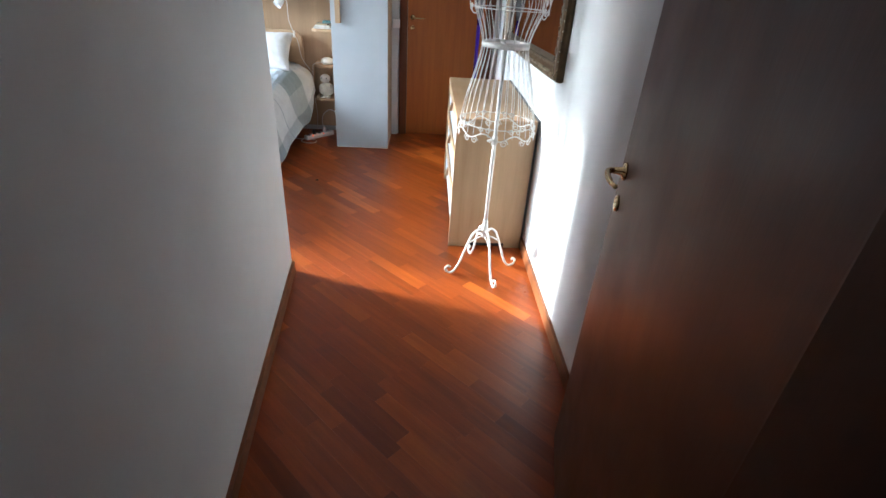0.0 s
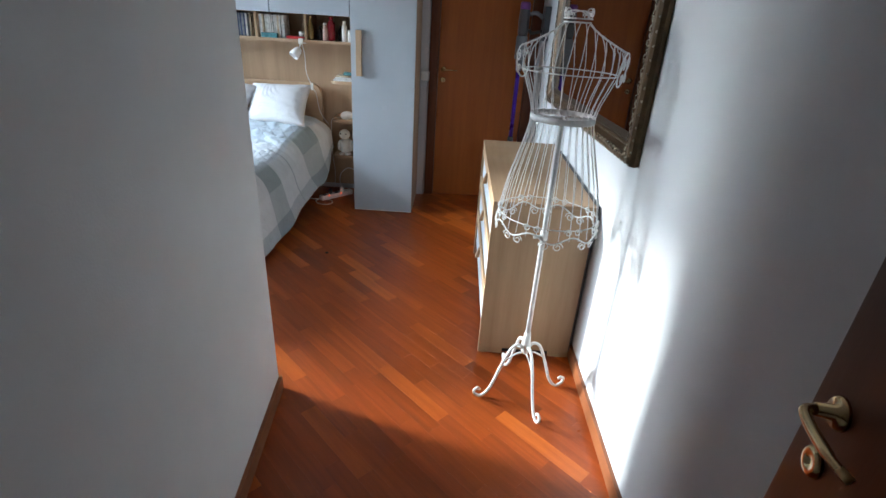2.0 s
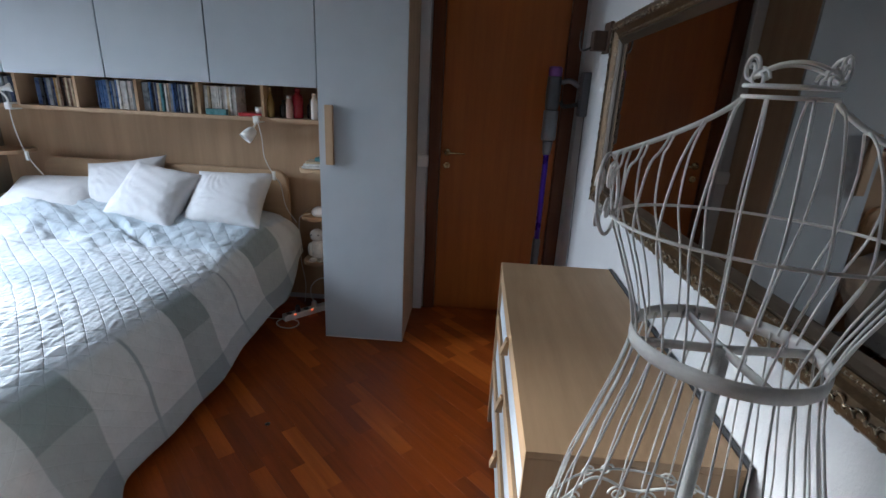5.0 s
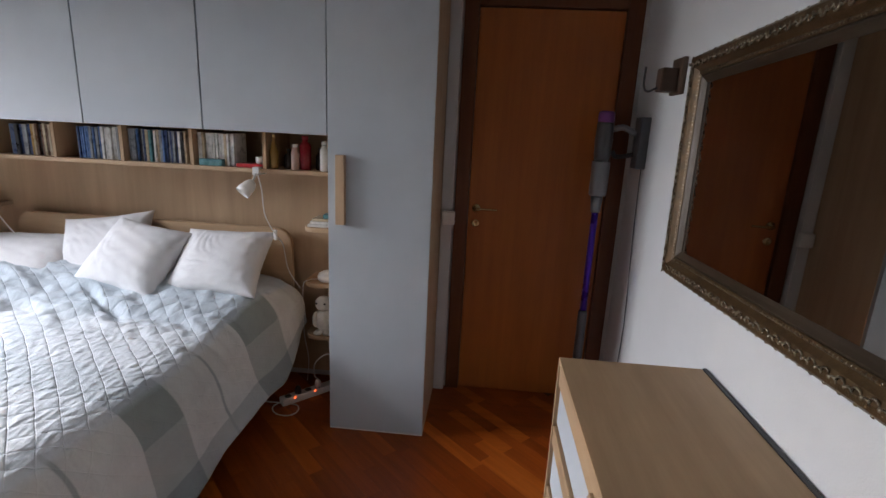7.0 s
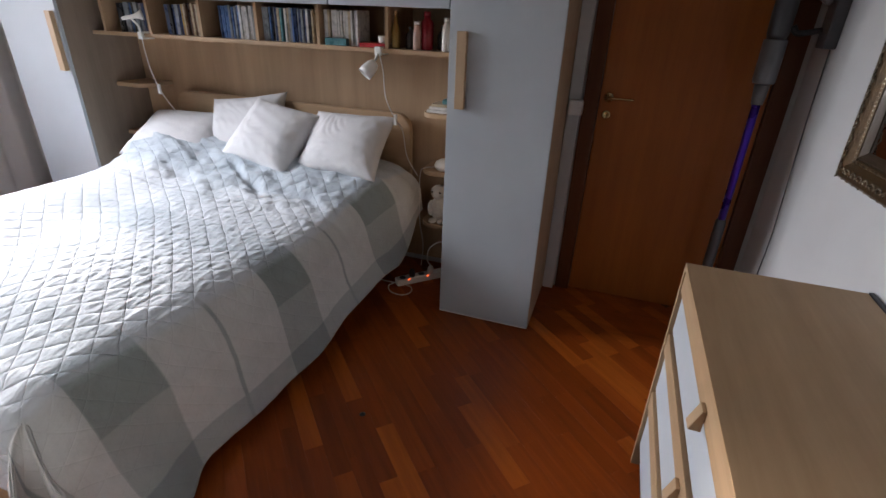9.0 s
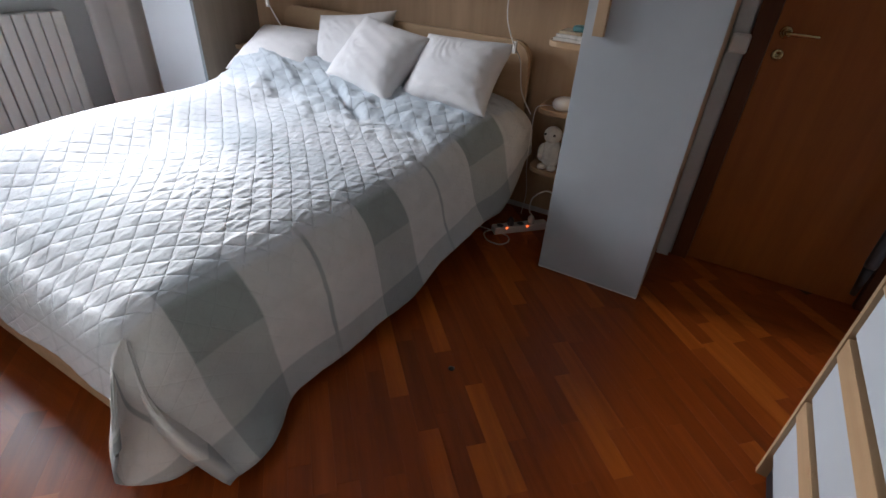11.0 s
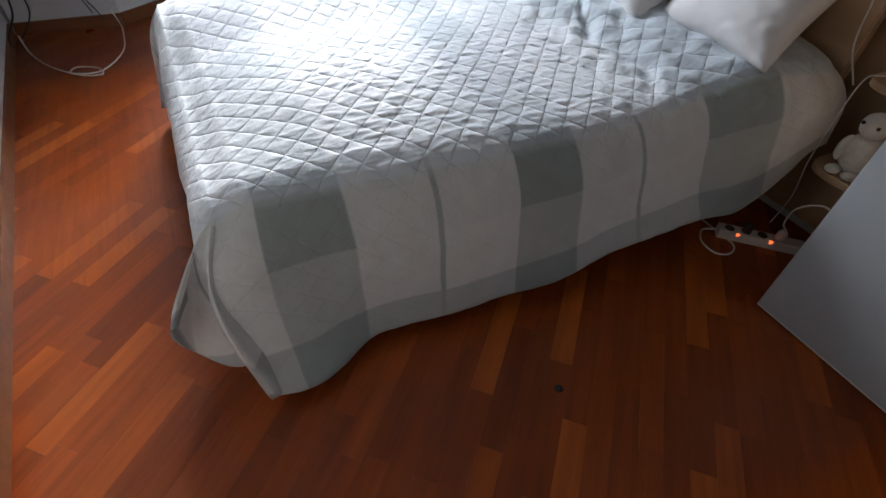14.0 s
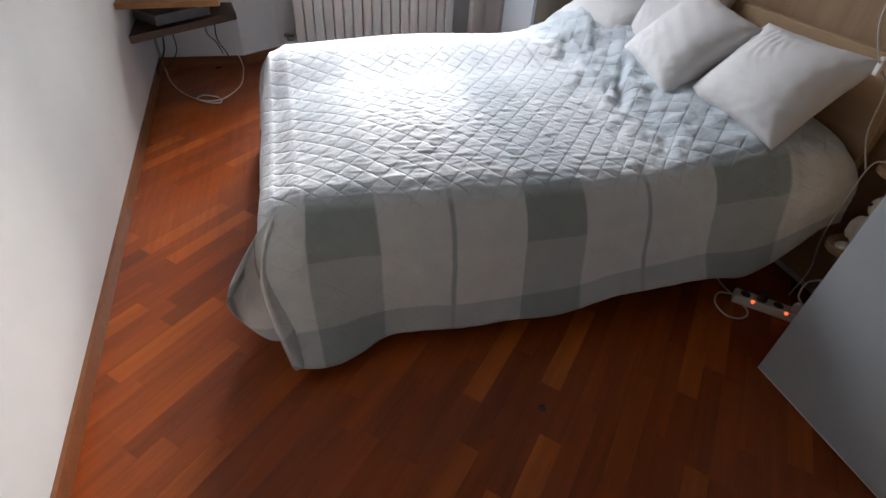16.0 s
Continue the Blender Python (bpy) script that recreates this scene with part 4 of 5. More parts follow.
    for sx in (1, -1):
        bar = [on_form(sx * x, 0.003 * math.sin(x * 300), shoulder(x)) for x in [0.042 + 0.130 * k / 14 for k in range(15)]]
        wire("shoulder_bar", bar, 0.0034, None, 6)
        ax = (on_form(0, 1, 0) - on_form(0, 0, 0)).normalized()
        pts = []
        for k in range(24):
            w2 = 2 * math.pi * k / 24
            pts.append(on_form(sx * (0.169 + 0.006 * math.sin(w2)), 0.058 * math.cos(w2), 1.406 + 0.052 * math.sin(w2)))
        bm = tube(pts, 0.0026, None, 6, True)
        for q in (-1, 1):
            scroll(bm, on_form(sx * 0.175, q * 0.030, 1.424), ax, up, 0.021, 1.6, 0.0021, q)
            scroll(bm, on_form(sx * 0.173, q * 0.026, 1.380), ax, up, 0.017, 1.5, 0.0024, -q)
        part("armhole", bm, M_IRON, form, "scrolled wire armhole", True)
    # neck
    bm = bmesh.new()
    for z, r in ((1.536, 0.043), (1.547, 0.044)):
        tube([on_form(r * math.cos(2 * math.pi * k / 32), r * 0.92 * math.sin(2 * math.pi * k / 32), z) for k in range(32)], 0.0026, bm, 6, True)
    for k in range(4):
        base = (0.0, math.pi)[k // 2] + (0.42 if k % 2 else -0.42)
        for off, dz, r in ((0.0, 0.017, 0.016), (0.36 if k % 2 else -0.36, 0.008, 0.012)):
            th = base + off
            c = on_form(0.044 * math.cos(th), 0.041 * math.sin(th), 1.546 + dz)
            tan = (on_form(0.044 * math.cos(th + 0.1), 0.041 * math.sin(th + 0.1), 1.546 + dz) - c).normalized()
            scroll(bm, c, tan, up, r, 1.4, 0.0018, 1 if k % 2 else -1)
    for side in (0.5, 1.5):
        arch = []
        for k in range(13):
            th = math.pi * side + (k / 12 - 0.5) * 2.2
            arch.append(on_form(0.044 * math.cos(th), 0.041 * math.sin(th), 1.552 + 0.018 * math.sin(math.pi * k / 12)))
        tube(arch, 0.0020, bm, 5)
    part("neck", bm, M_IRON, form, "scrolled wire collar", True)


dress = thing("dress_form", (DC.x, DC.y, 0), "white painted wire dress form on a scrolled iron stand", "dress form")
dress_form(dress)

# ---- niche contents ----
CASES = [plain("case_" + n, c, 0.3, vary=0.25, scale=35, fine=200, relief=0.02) for n, c in (
    ("navy", (0.03, 0.055, 0.14)), ("blue", (0.06, 0.13, 0.30)), ("black", (0.018, 0.018, 0.022)), ("white", (0.62, 0.62, 0.60)),
    ("cream", (0.46, 0.38, 0.26)), ("brown", (0.13, 0.07, 0.04)), ("teal", (0.08, 0.22, 0.24)), ("grey", (0.22, 0.24, 0.26)), ("ochre", (0.36, 0.23, 0.07)))]
BLUES, PALES, BROWNS, DARKS, MIXED = (0, 1, 1, 0, 2, 7), (3, 3, 4, 3, 7, 3), (4, 5, 8, 2, 4, 5), (2, 0, 7, 0, 2), (0, 7, 2, 4, 1, 6, 7, 3)
rnd2 = random.Random(11)


def case_row(x_from, x_to, tones, h, label, name, group):
    """Thin cases or books that stand side by side."""
    x = x_from
    while x < x_to - 0.008:
        w = rnd2.uniform(0.012, 0.0165) if name == "dvd_case" else rnd2.uniform(0.018, 0.034)
        hh = h + rnd2.uniform(-0.004, 0.004)
        yo = NF + 0.035 + rnd2.uniform(-0.004, 0.012)
        b = box(x, x + w - 0.0008, yo, yo + 0.13, 1.2845, 1.2845 + hh, 0.0015, seg=1)
        o = part(name, b, CASES[rnd2.choice(tones)])
        tagged(o, label, "book" if name == "book" else "disc case", group)
        x += w


case_row(-1.60, -1.405, PALES[:4], 0.158, "white-backed disc case standing upright in the shelf niche", "dvd_case", "disc cases in the niche")
case_row(-1.870, -1.66, MIXED, 0.160, "coloured disc case standing upright in the shelf niche", "dvd_case", "disc cases in the niche")
case_row(-1.965, -1.872, MIXED, 0.160, "coloured disc case standing upright in the shelf niche", "dvd_case", "disc cases in the niche")
case_row(-2.24, -2.115, BLUES, 0.160, "blue disc case standing upright in the shelf niche", "dvd_case", "disc cases in the niche")
case_row(-2.113, -1.992, PALES, 0.160, "pale disc case standing upright in the shelf niche", "dvd_case", "disc cases in the niche")
case_row(-2.62, -2.50, DARKS, 0.158, "dark book standing upright in the shelf niche", "book", "books in the niche")
case_row(-2.50, -2.358, BROWNS, 0.160, "cream and brown disc case standing in the shelf niche", "dvd_case", "disc cases in the niche")
case_row(-2.96, -2.725, BLUES, 0.155, "dark blue book standing upright in the shelf niche", "book", "books in the niche")
o = part("box", box(-1.575, -1.455, NF + 0.004, NF + 0.033, 1.2845, 1.318, 0.002), CASES[6])
tagged(o, "small teal cardboard box in front of the disc cases", "box")


def bottle(x, y, r, h, material, cap_material, label, neck=0.4, shoulder=0.62):
    t = thing("bottle", (x, y, 1.2845), label, "bottle", "bottles in the niche")
    part("body", lathe([(r * 0.9, 0), (r, 0.006), (r, h * shoulder), (r * 0.8, h * (shoulder + 0.08)), (r * neck, h * 0.82), (r * neck, h * 0.88)], (x, y, 1.2845), 18), material, t, "", True)
    part("cap", lathe([(r * neck * 1.15, h * 0.88), (r * neck * 1.15, h * 0.985), (r * neck, h)], (x, y, 1.2845), 14), cap_material, t, "", True)


M_AMBER = plain("gold_glass", (0.30, 0.19, 0.05), 0.12, 0.3, vary=0.1)
M_REDGL = plain("red_glass", (0.26, 0.012, 0.02), 0.1, 0.0, vary=0.15)
M_DKGL = plain("dark_glass", (0.03, 0.022, 0.02), 0.1, 0.0, vary=0.15)
M_PINK = plain("pink_beige_pack", (0.5, 0.33, 0.27), 0.35, vary=0.1)
bottle(-1.205, 4.545, 0.021, 0.165, M_AMBER, M_BRASS, "slim gold bottle standing in the niche", 0.35, 0.5)
bottle(-1.140, 4.575, 0.024, 0.10, M_DKGL, M_BLACK, "small dark glass bottle standing in the niche")
bottle(-1.095, 4.545, 0.020, 0.125, M_PINK, M_WHITEPL, "pinkish cosmetic bottle standing in the niche", 0.6)
bottle(-1.055, 4.575, 0.030, 0.168, M_REDGL, M_REDGL, "red glass perfume bottle standing in the niche", 0.5, 0.7)
bottle(-0.985, 4.600, 0.024, 0.11, M_DKGL, M_BLACK, "small dark glass bottle standing in the niche")
bottle(-0.948, 4.545, 0.020, 0.145, M_WHITEPL, M_WHITEPL, "white lotion bottle standing in the niche", 0.55, 0.7)
bottle(-0.898, 4.540, 0.024, 0.085, M_WHITEPL, M_WHITEPL, "short white jar standing in the niche", 0.9, 0.8)
tr = thing("tray", (-1.32, 4.53, 1.285), "flat red box lying in the niche", "box")
part("body", box(-1.385, -1.25, NF + 0.008, NF + 0.10, 1.2845, 1.304, 0.003), M_RED, tr)
cupt = part("cup", lathe([(0.020, 0), (0.023, 0.03), (0.022, 0.034), (0.019, 0.03), (0.017, 0.006)], (-1.275, 4.545, 1.3045), 16), M_WHITEPL, None, "", True)
tagged(cupt, "small white cup standing on the red box", "cup")

# ---- clip lamps ----


def clip_lamp(x, shade_c, aim, cord, label, flare=False):
    t = thing("clip_lamp", (x, NF, 1.27), label, "lamp", "clip lamps on the shelf")
    c = box(x - 0.017, x + 0.017, NF - 0.022, NF + 0.05, 1.2850, 1.293, 0.002)
    box(x - 0.017, x + 0.017, NF - 0.022, NF + 0.05, 1.254, 1.2625, 0.002, c)
    box(x - 0.017, x + 0.017, NF - 0.030, NF - 0.014, 1.254, 1.293, 0.003, c)
    part("clip", c, M_WHITEPL, t)
    s, a = Vector(shade_c), Vector(aim).normalized()
    st = Vector((x, NF - 0.024, 1.262))
    part("arm", tube(spline([st, st.lerp(s, 0.5) + Vector((0.01, -0.006, 0.004)), s - a * 0.03], 5), 0.0055, None, 8), M_WHITEPL, t, "", True)
    q = a.to_track_quat("Z", "Y").to_matrix().to_4x4()
    profile = [(0.010, -0.045), (0.020, -0.04), (0.030, -0.02), (0.035, 0.01), (0.036, 0.035), (0.0345, 0.035), (0.033, 0.01), (0.027, -0.018), (0.012, -0.034)]
    if flare:
        profile = [(0.008, -0.070), (0.010, -0.06), (0.0095, -0.02), (0.014, 0.008), (0.027, 0.034), (0.0255, 0.035), (0.0125, 0.010), (0.006, -0.015)]
    part("shade", lathe(profile, s, 22, None, q), M_WHITEPL, t, "white conical shade", True)
    k = 0.5 if flare else 1.0
    part("bulb", lathe([(0.006 * k, -0.03 * k), (0.016 * k, -0.012 * k), (0.021 * k, 0.008), (0.015 * k, 0.024), (0.002, 0.03)], s, 14, None, q), M_SHEET, t, "", True)
    part("cord", tube(spline(cord, 6), 0.0028, None, 6), M_LAMPCORD, t, "", True)
    sw = Vector(cord[len(cord) // 2])
    part("cord_switch", box(sw.x - 0.009, sw.x + 0.009, sw.y - 0.009, sw.y + 0.005, sw.z - 0.028, sw.z + 0.028, 0.004), M_WHITEPL, t)


clip_lamp(-1.268, (-1.292, 4.425, 1.195), (-0.5, -0.55, -0.7), [(-1.262, 4.478, 1.262), (-1.245, 4.48, 1.18), (-1.252, 4.52, 1.05), (-1.235, 4.60, 0.93), (-1.225, 4.668, 0.86), (-1.20, 4.672, 0.72), (-1.13, 4.66, 0.62)], "white clip lamp fixed to the shelf with a hanging cord")
clip_lamp(-2.755, (-2.70, 4.42, 1.375), (0.78, 0.6, 0.2), [(-2.752, 4.478, 1.262), (-2.750, 4.478, 1.18), (-2.742, 4.485, 1.08), (-2.735, 4.51, 0.98), (-2.715, 4.55, 0.88), (-2.70, 4.60, 0.80)], "white clip lamp tilted up on the shelf with a cord", True)

# ---- small shelf things ----
for k, (z, w, tone) in enumerate(((0.9855, 0.15, 3), (1.000, 0.14, 3), (1.014, 0.12, 4))):
    o = part("book", box(-1.06 + 0.01 * k, -1.06 + w, 4.60 + 0.006 * k, 4.72, z, z + 0.0135, 0.001), CASES[tone])
    tagged(o, "thin white paperback lying on the small shelf", "book", "books on the small shelf")
o = part("tissue_pack", box(-0.985, -0.91, 4.62, 4.68, 1.028, 1.052, 0.008, seg=3), CASES[6])
tagged(o, "small teal packet lying on the books", "packet")
o = part("speaker_dome", lathe([(0.045, 0), (0.056, 0.010), (0.058, 0.024), (0.050, 0.042), (0.030, 0.053), (0.002, 0.056)], (-0.965, 4.645, 0.6835), 24), M_WHITEPL, None, "", True)
tagged(o, "white rounded bedside device on the small shelf", "device")
o = part("wire", tube(spline([(-0.918, 4.66, 0.695), (-0.89, 4.68, 0.70), (-0.872, 4.70, 0.72)], 5), 0.002, None, 6), M_LAMPCORD)
tagged(o, "short thin white cord beside the bedside device", "cable")
o = part("wire", tube(spline([(-1.025, 4.64, 0.69), (-1.06, 4.61, 0.690), (-1.09, 4.60, 0.66), (-1.093, 4.60, 0.50), (-1.092, 4.61, 0.36), (-1.09, 4.66, 0.20), (-1.10, 4.66, 0.06)], 6), 0.0022, None, 6), M_LAMPCORD)
tagged(o, "thin white cord hanging past the small shelves", "cable")


def plush():
    """A white plush bird with a round head."""
    bm = bmesh.new()
    for c, r in (((-0.985, 4.65, 0.452), (0.060, 0.052, 0.072)), ((-0.990, 4.635, 0.552), (0.046, 0.044, 0.042)), ((-0.935, 4.64, 0.455), (0.020, 0.028, 0.048)), ((-1.032, 4.63, 0.455), (0.020, 0.028, 0.046)), ((-0.962, 4.605, 0.392), (0.024, 0.032, 0.012)), ((-1.012, 4.603, 0.392), (0.024, 0.032, 0.012))):
        t = bmesh.new()
        bmesh.ops.create_icosphere(t, subdivisions=3, radius=1)
        for v in t.verts:
            d = 1 + 0.05 * noise.noise(v.co * 5)
            v.co = Vector(c) + Vector((v.co.x * r[0], v.co.y * r[1], v.co.z * r[2])) * d
        join(bm, t)
    return bm


toy = tagged(part("plush_toy", plush(), M_PLUSH, None, "", True), "white plush bird sitting on the lowest small shelf", "toy")
for x in (-1.018, -0.972):
    t = bmesh.new()
    bmesh.ops.create_icosphere(t, subdivisions=2, radius=0.006)
    bmesh.ops.translate(t, verts=t.verts, vec=(x, 4.597, 0.562))
    part("eye", t, M_BLACK, toy, "black bead eye", True)

# ---- sockets, power strip, cables beside the bed ----
so = thing("wall_socket", (-0.866, 4.60, 0.25), "white surface socket with a plug in it", "socket")
part("plate", box(-0.870, -0.8555, 4.56, 4.64, 0.20, 0.29, 0.004), M_WHITEPL, so)
part("plug", box(-0.905, -0.8705, 4.58, 4.62, 0.235, 0.275, 0.006), M_WHITEPL, so)
PSM = Matrix.Translation((-1.07, 4.59, 0)) @ Matrix.Rotation(radians(46), 4, "Z")
ps = thing("power_strip", (-1.07, 4.59, 0), "white power strip with plugs lying on the floor", "power strip")
part("case", box(-0.16, 0.155, -0.026, 0.026, 0.001, 0.042, 0.006, turn=PSM), M_WHITEPL, ps)
for k, x in enumerate((-0.12, -0.06, 0.0, 0.06)):
    part("outlet", lathe([(0.019, 0.0422), (0.019, 0.0432), (0.015, 0.0434)], PSM @ Vector((x, 0, 0)), 16), M_DGREY, ps, "dark round outlet", True)
    if k in (1, 3):
        part("plug", lathe([(0.018, 0.0436), (0.018, 0.07), (0.012, 0.082), (0.005, 0.088)], PSM @ Vector((x, 0.0, 0)), 14), M_BLACK if k == 1 else M_WHITEPL, ps, "", True)
for x in (-0.09, 0.03):
    part("indicator", box(x - 0.006, x + 0.006, -0.0285, -0.022, 0.030, 0.0425, 0.001, turn=PSM), M_GLOW, ps, "glowing red neon switch")
for pts, lab in (([(-0.905, 4.60, 0.255), (-0.96, 4.58, 0.275), (-1.02, 4.57, 0.22), (-1.035, 4.60, 0.13), (-1.028, 4.633, 0.09)], "white cord looping from the wall socket to the strip"),
                 ([(-1.185, 4.475, 0.02), (-1.215, 4.44, 0.006), (-1.17, 4.385, 0.005), (-1.10, 4.38, 0.005), (-1.07, 4.43, 0.005), (-1.10, 4.485, 0.005), (-1.20, 4.485, 0.009), (-1.30, 4.50, 0.005), (-1.45, 4.60, 0.005)], "white cord coiled loosely on the floor by the strip")):
    tagged(part("cable", tube(spline(pts, 8), 0.0036, None, 6), M_LAMPCORD, None, "", True), lab, "cable")

# ---- by the north door ----
sb = thing("pipe_casing", (-0.355, 4.82, 0), "white boxed pipe beside the wardrobe with a small switch box", "pipe casing")
part("casing", box(-0.377, -0.318, 4.800, NORTH - 0.0005, 0.0, 2.6, 0.004), M_WALL, sb)
part("switch_box", box(-0.370, -0.300, 4.760, 4.7995, 1.010, 1.085, 0.012, seg=3), M_WHITEPL, sb, "white plastic switch box")

VX, VY = 0.415, 4.66
vc = thing("vacuum_cleaner", (VX, VY, 0.25), "cordless stick vacuum with a purple tube on its wall dock", "vacuum cleaner")
part("dock", box(EAST - 0.045, EAST - 0.0005, 4.575, 4.675, 1.375, 1.615, 0.006), M_DGREY, vc, "dark grey wall dock")
part("motor_head", lathe([(0.034, 1.40), (0.039, 1.42), (0.042, 1.50), (0.039, 1.575), (0.037, 1.585)], (VX, VY, 0), 22), M_DGREY, vc, "", True)
part("cap", lathe([(0.037, 1.586), (0.039, 1.60), (0.038, 1.628), (0.030, 1.638)], (VX, VY, 0), 22), M_MAGENTA, vc, "violet filter cap", True)
part("dust_bin", lathe([(0.039, 1.23), (0.043, 1.24), (0.043, 1.395), (0.038, 1.40)], (VX, VY, 0), 22), M_SILVER, vc, "greyish see-through bin", True)
part("grip", tube(spline([(VX + 0.04, VY, 1.555), (VX + 0.09, VY, 1.565), (EAST - 0.046, VY - 0.02, 1.535)], 6), 0.015, None, 10), M_SILVER, vc, "", True)
part("trigger_guard", tube(spline([(EAST - 0.046, VY - 0.02, 1.44), (VX + 0.07, VY, 1.425), (VX + 0.045, VY, 1.45)], 6), 0.012, None, 10), M_BLACK, vc, "", True)
part("collar", lathe([(0.022, 1.145), (0.024, 1.16), (0.030, 1.225)], (VX, VY, 0), 16), M_SILVER, vc, "", True)
part("tube", lathe([(0.0165, 0.62), (0.0165, 1.144)], (VX, VY, 0), 18), M_PURPLE, vc, "purple metal suction tube", True)
part("nozzle", lathe([(0.022, 0.30), (0.024, 0.32), (0.024, 0.60), (0.020, 0.619)], (VX, VY, 0), 16), M_DGREY, vc, "", True)
part("tool", lathe([(0.012, 0.16), (0.017, 0.24), (0.021, 0.299)], (VX, VY, 0), 14), M_BLACK, vc, "", True)
o = part("cable", tube(spline([(EAST - 0.006, 4.62, 1.374), (EAST - 0.006, 4.60, 1.10), (EAST - 0.008, 4.56, 0.85), (EAST - 0.008, 4.53, 0.55), (EAST - 0.018, 4.55, 0.10)], 8), 0.0028, None, 6), M_DGREY, None, "", True)
tagged(o, "thin grey charging cable hanging down the wall", "cable")

hk = thing("coat_hook", (EAST, 4.31, 1.74), "dark wooden wall hook with a black wire loop", "hook")
part("plate", box(EAST - 0.020, EAST - 0.0005, 4.23, 4.35, 1.695, 1.835, 0.005), M_DKWOOD, hk)
part("block", box(EAST - 0.085, EAST - 0.0205, 4.255, 4.325, 1.705, 1.795, 0.006), M_DKWOOD, hk)
part("hook", tube(spline([(EAST - 0.086, 4.29, 1.72), (EAST - 0.12, 4.30, 1.705), (EAST - 0.135, 4.31, 1.73), (EAST - 0.135, 4.31, 1.80)], 6), 0.0045, None, 8), M_BLACK, hk, "black wire hook", True)

# ---- window wall: radiator, curtain, corner shelves ----
rd = thing("radiator", (-4.3, 3.5, 0.1), "white sectional radiator standing in the window recess", "radiator")
for k in range(17):
    y = 2.875 + k * 0.0745
    b = box(-4.335, -4.245, y, y + 0.069, 0.125, 0.80, 0.010)
    part("section", b, M_RAD, rd)
part("pipe", tube([(-4.29, 2.84, 0.16), (-4.29, 4.16, 0.16)], 0.016, None, 10), M_RAD, rd, "", True)
part("pipe", tube([(-4.29, 2.84, 0.755), (-4.29, 4.16, 0.755)], 0.016, None, 10), M_RAD, rd, "", True)
part("valve", lathe([(0.012, 0.0), (0.022, 0.01), (0.022, 0.05), (0.015, 0.055)], (-4.29, 2.80, 0.16), 14, None, Matrix.Rotation(radians(-90), 4, "X")), M_SILVER, rd, "", True)
part("feed_pipe", tube(spline([(-4.29, 2.80, 0.16), (-4.33, 2.795, 0.16), (-4.385, 2.79, 0.16)], 4), 0.009, None, 8), M_RAD, rd, "", True)
for y in (3.0, 4.0):
    part("bracket", box(-4.389, -4.336, y - 0.01, y + 0.01, 0.70, 0.72), M_RAD, rd)


def curtain(y0, y1, x, folds, label):
    bm = bmesh.new()
    n = 90
    cols = []
    for i in range(n + 1):
        f = i / n
        y = y0 + (y1 - y0) * f
        col = []
        for j, z in enumerate((0.02, 0.4, 0.9, 1.5, 2.1, 2.58)):
            amp = 0.016 * (1 - 0.35 * j / 5)
            dx = amp * math.sin(2 * math.pi * folds * f + 0.3 * math.sin(j)) + 0.01 * noise.noise((f * 6, j * 0.7, 2))
            col.append(bm.verts.new((x + dx, y + 0.01 * math.cos(2 * math.pi * folds * f * 2), z)))
        cols.append(col)
    for a, b in zip(cols, cols[1:]):
        for j in range(5):
            bm.faces.new((a[j], b[j], b[j + 1], a[j + 1]))
    o = part("curtain", bm, M_CURT, None, "", True)
    so2 = o.modifiers.new("thickness", "SOLIDIFY")
    so2.thickness = 0.004
    return tagged(o, label, "curtain")


curtain(4.20, 4.80, -4.08, 2.6, "grey-white floor-length curtain drawn aside by the window")
rod = thing("curtain_rod", (-4.12, 3.6, 2.58), "plain white curtain rod above the window", "curtain rod")
part("pole", tube([(-4.10, 2.5, 2.59), (-4.10, 4.83, 2.59)], 0.012, None, 10), M_WHITEPL, rod, "", True)
for y in (2.56, 4.5):
    part("bracket", box(-4.215 if y < 3 else -4.2, -4.10, y - 0.01, y + 0.01, 2.58, 2.60), M_WHITEPL, rod)

cs = tagged(part("corner_shelf", prism([(-3.42, 1.945), (-3.91, 2.50), (-4.185, 2.455), (-4.195, 1.885)], 0.40, 0.442), M_DKWOOD), "dark brown floating shelf in the room corner", "shelf")
us = tagged(part("console_table", prism([(-3.34, 1.948), (-3.40, 2.47), (-4.185, 2.455), (-4.195, 1.885)], 0.605, 0.635), M_ORWOOD), "orange-brown wooden shelf above the dark shelf", "shelf")
dv = thing("media_box", (-3.80, 2.12, 0.443), "grey set-top box lying on the dark shelf", "device")
DVM = Matrix.Translation((-3.82, 2.13, 0)) @ Matrix.Rotation(radians(-48), 4, "Z")
part("case", box(-0.19, 0.19, -0.12, 0.12, 0.446, 0.505, 0.004, turn=DVM), M_SILVER, dv)
part("front", box(-0.185, 0.185, 0.1205, 0.126, 0.45, 0.50, 0.002, turn=DVM), M_DGREY, dv)
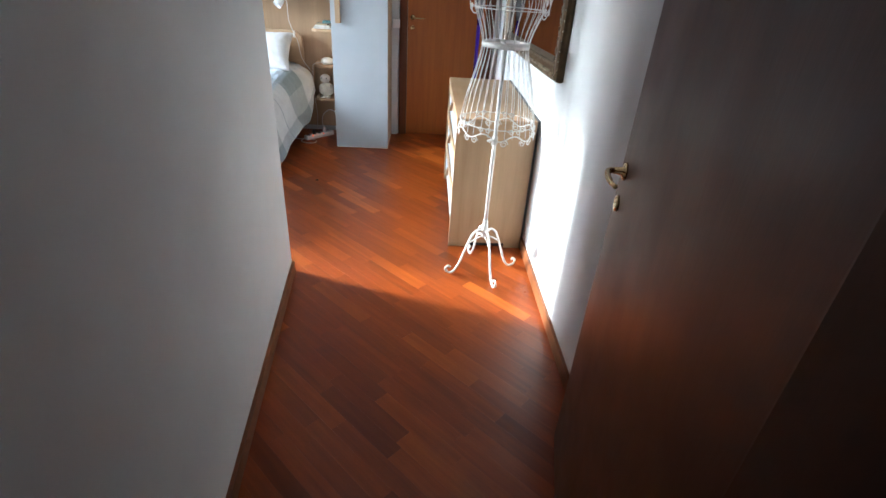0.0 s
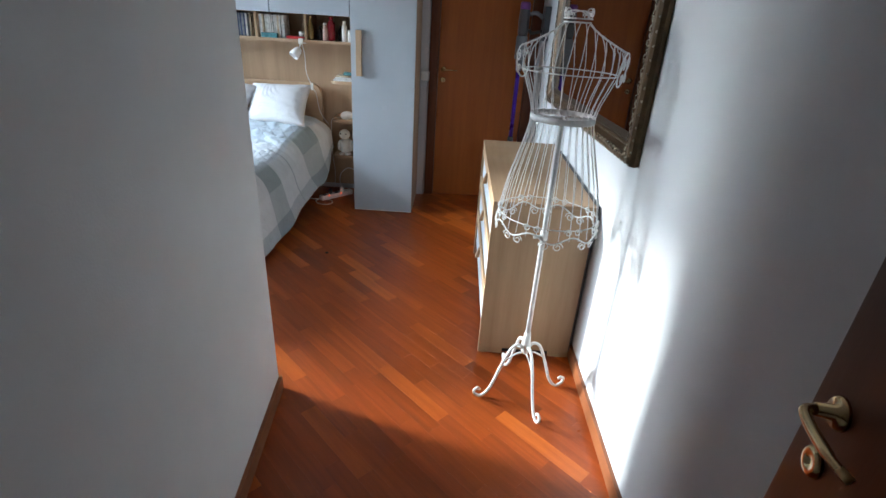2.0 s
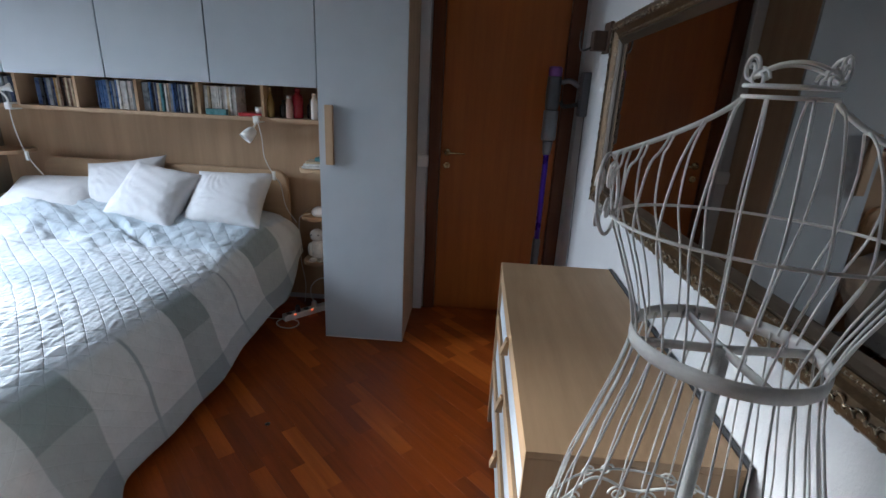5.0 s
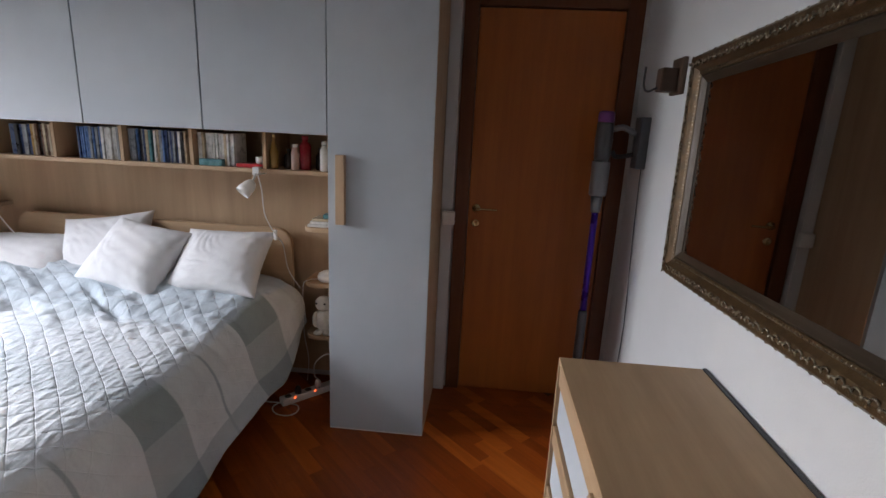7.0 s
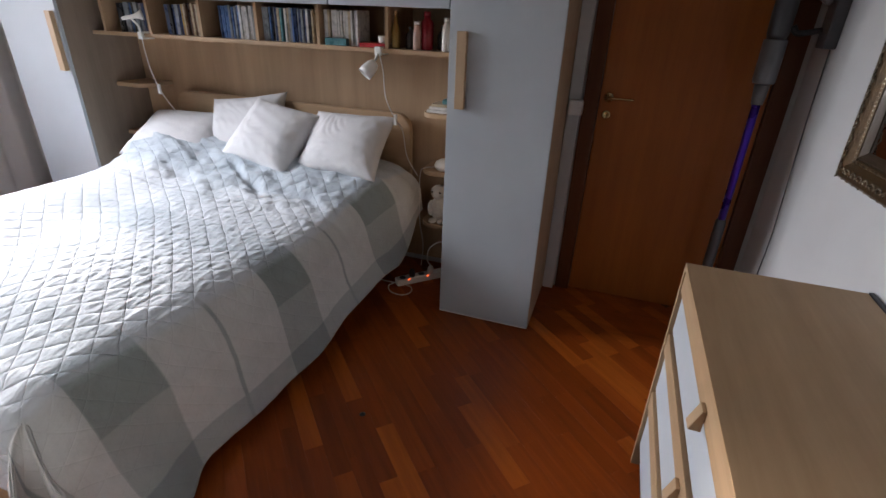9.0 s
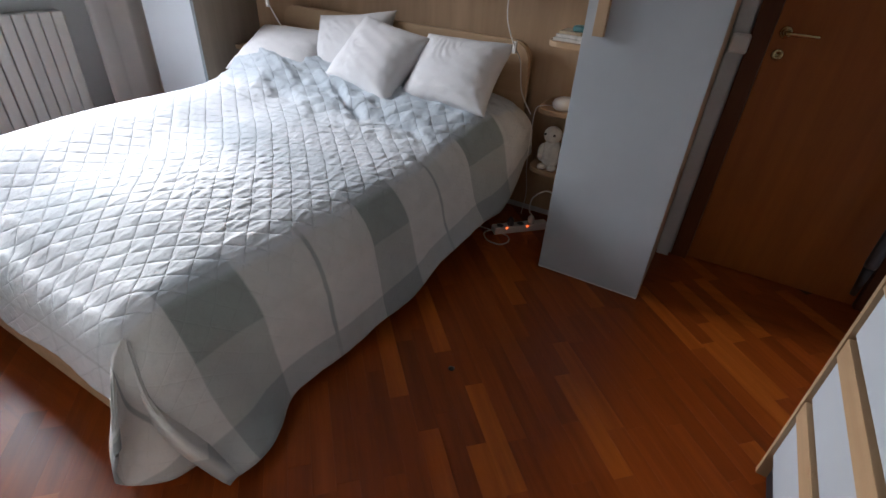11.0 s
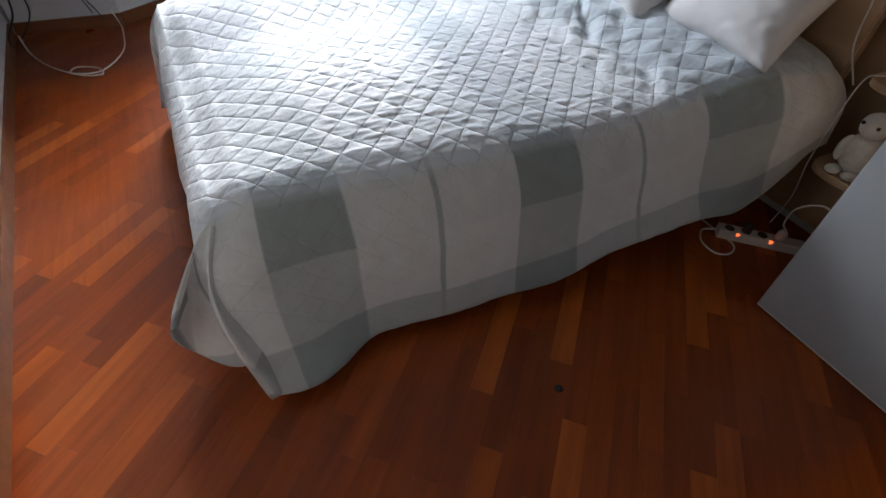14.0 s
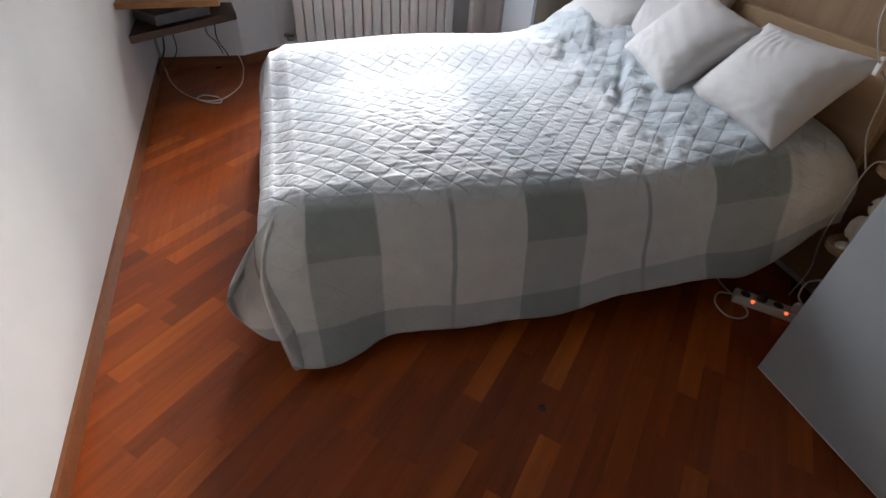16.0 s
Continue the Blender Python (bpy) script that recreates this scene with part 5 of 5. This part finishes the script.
for pts, mt, r in (([(-3.62, 2.08, 0.40), (-3.66, 2.05, 0.28), (-3.72, 1.97, 0.16), (-3.78, 1.95, 0.09)], M_BLACK, 0.005),
                   ([(-3.70, 2.12, 0.40), (-3.78, 2.10, 0.25), (-3.86, 2.02, 0.13), (-3.92, 1.95, 0.06)], M_BLACK, 0.004),
                   ([(-3.95, 2.35, 0.40), (-4.02, 2.33, 0.25), (-4.10, 2.36, 0.13), (-4.15, 2.38, 0.05)], M_BLACK, 0.004),
                   ([(-3.88, 2.30, 0.40), (-3.97, 2.28, 0.30), (-4.09, 2.31, 0.20), (-4.15, 2.33, 0.10)], M_DGREY, 0.004)):
    tagged(part("cable", tube(spline(pts, 6), r, None, 6), mt, None, "", True), "dark cable hanging below the corner shelf", "cable", "cables under the shelf")
o = part("cable", tube(spline([(-3.90, 1.97, 0.10), (-3.83, 2.00, 0.02), (-3.65, 2.10, 0.006), (-3.50, 2.24, 0.006), (-3.47, 2.34, 0.006), (-3.56, 2.32, 0.006), (-3.60, 2.22, 0.009), (-3.52, 2.20, 0.012), (-3.52, 2.34, 0.006), (-3.75, 2.45, 0.006), (-4.05, 2.46, 0.006), (-4.16, 2.45, 0.02), (-4.165, 2.43, 0.10)], 8), 0.0045, None, 6), M_LAMPCORD, None, "", True)
tagged(o, "white cable looped on the floor under the shelf", "cable")
o = part("tuft", lathe([(0.010, 0), (0.013, 0.003), (0.006, 0.008), (0.001, 0.009)], (-0.88, 3.487, 0.0005), 8), M_BLACK, None, "", True)
tagged(o, "small dark speck of fluff on the parquet", "fluff")

# ---- parquet, laid last ----
PW, PL = 0.068, 0.42


def inside(x, y):
    if y > 4.95 or x > EAST + 0.16:
        return False
    t = (y + 1.60) / (2.172 + 1.60)
    if y < 1.70:
        return y > -1.65 and x > -0.62 - 0.35 * t
    return x > -4.45 and (x > -0.95 or y > 1.95 + 0.07 * x + 0.02)


subfloor = structure("floor", box(-4.55, EAST + 0.15, -1.75, NORTH + 0.15, -0.12, -0.012), M_SUB, "reddish-brown varnished parquet laid in diagonal strips", "floor")
ORIGIN[subfloor] = Vector((0, 0, 0))


def plank_mesh():
    bm = box(-PL / 2 + 0.00005, PL / 2 - 0.00005, -PW / 2 + 0.00005, PW / 2 - 0.00005, -0.014, 0.0)
    top = [e for e in bm.edges if all(v.co.z > -0.001 for v in e.verts)]
    bmesh.ops.bevel(bm, geom=top, offset=0.0002, segments=1, affect="EDGES")
    me = bpy.data.meshes.new("plank")
    bm.to_mesh(me)
    bm.free()
    me.materials.append(M_PLANK)
    return me


PLANK = plank_mesh()
D, N = Vector((math.cos(radians(-45)), math.sin(radians(-45)))), Vector((math.cos(radians(45)), math.sin(radians(45))))
rest = bmesh.new()
single = 0
rnd = random.Random(5)
for j in range(-60, 90):
    shift = rnd.random() * PL
    for i in range(-16, 17):
        c = N * (j * PW) + D * (i * PL + shift)
        if not inside(c.x, c.y):
            continue
        m = Matrix.Translation((c.x, c.y, rnd.uniform(-0.0001, 0.0001))) @ Matrix.Rotation(radians(-45), 4, "Z")
        near = -1.9 < c.x < 0.62 and 0.5 < c.y < 4.4
        under_bed = c.x < -1.5 and c.y > 2.95
        if near and not under_bed and single < 298:
            ob = new("plank", PLANK)
            ob.parent, ob.matrix_basis = subfloor, m
            single += 1
        else:
            vs = [rest.verts.new(m @ v.co) for v in PLANK.vertices]
            for p in PLANK.polygons:
                rest.faces.new([vs[k] for k in p.vertices])
# strips are sawn off under the outer walls
for co, no in (((0, NORTH + 0.14, 0), (0, 1, 0)), ((-4.54, 0, 0), (-1, 0, 0)), ((0, -1.74, 0), (0, -1, 0))):
    bmesh.ops.bisect_plane(rest, geom=rest.verts[:] + rest.edges[:] + rest.faces[:], plane_co=co, plane_no=no, clear_outer=True)
tagged(part("parquet_strips", rest, M_PLANK_REST, subfloor), kind="stuff")
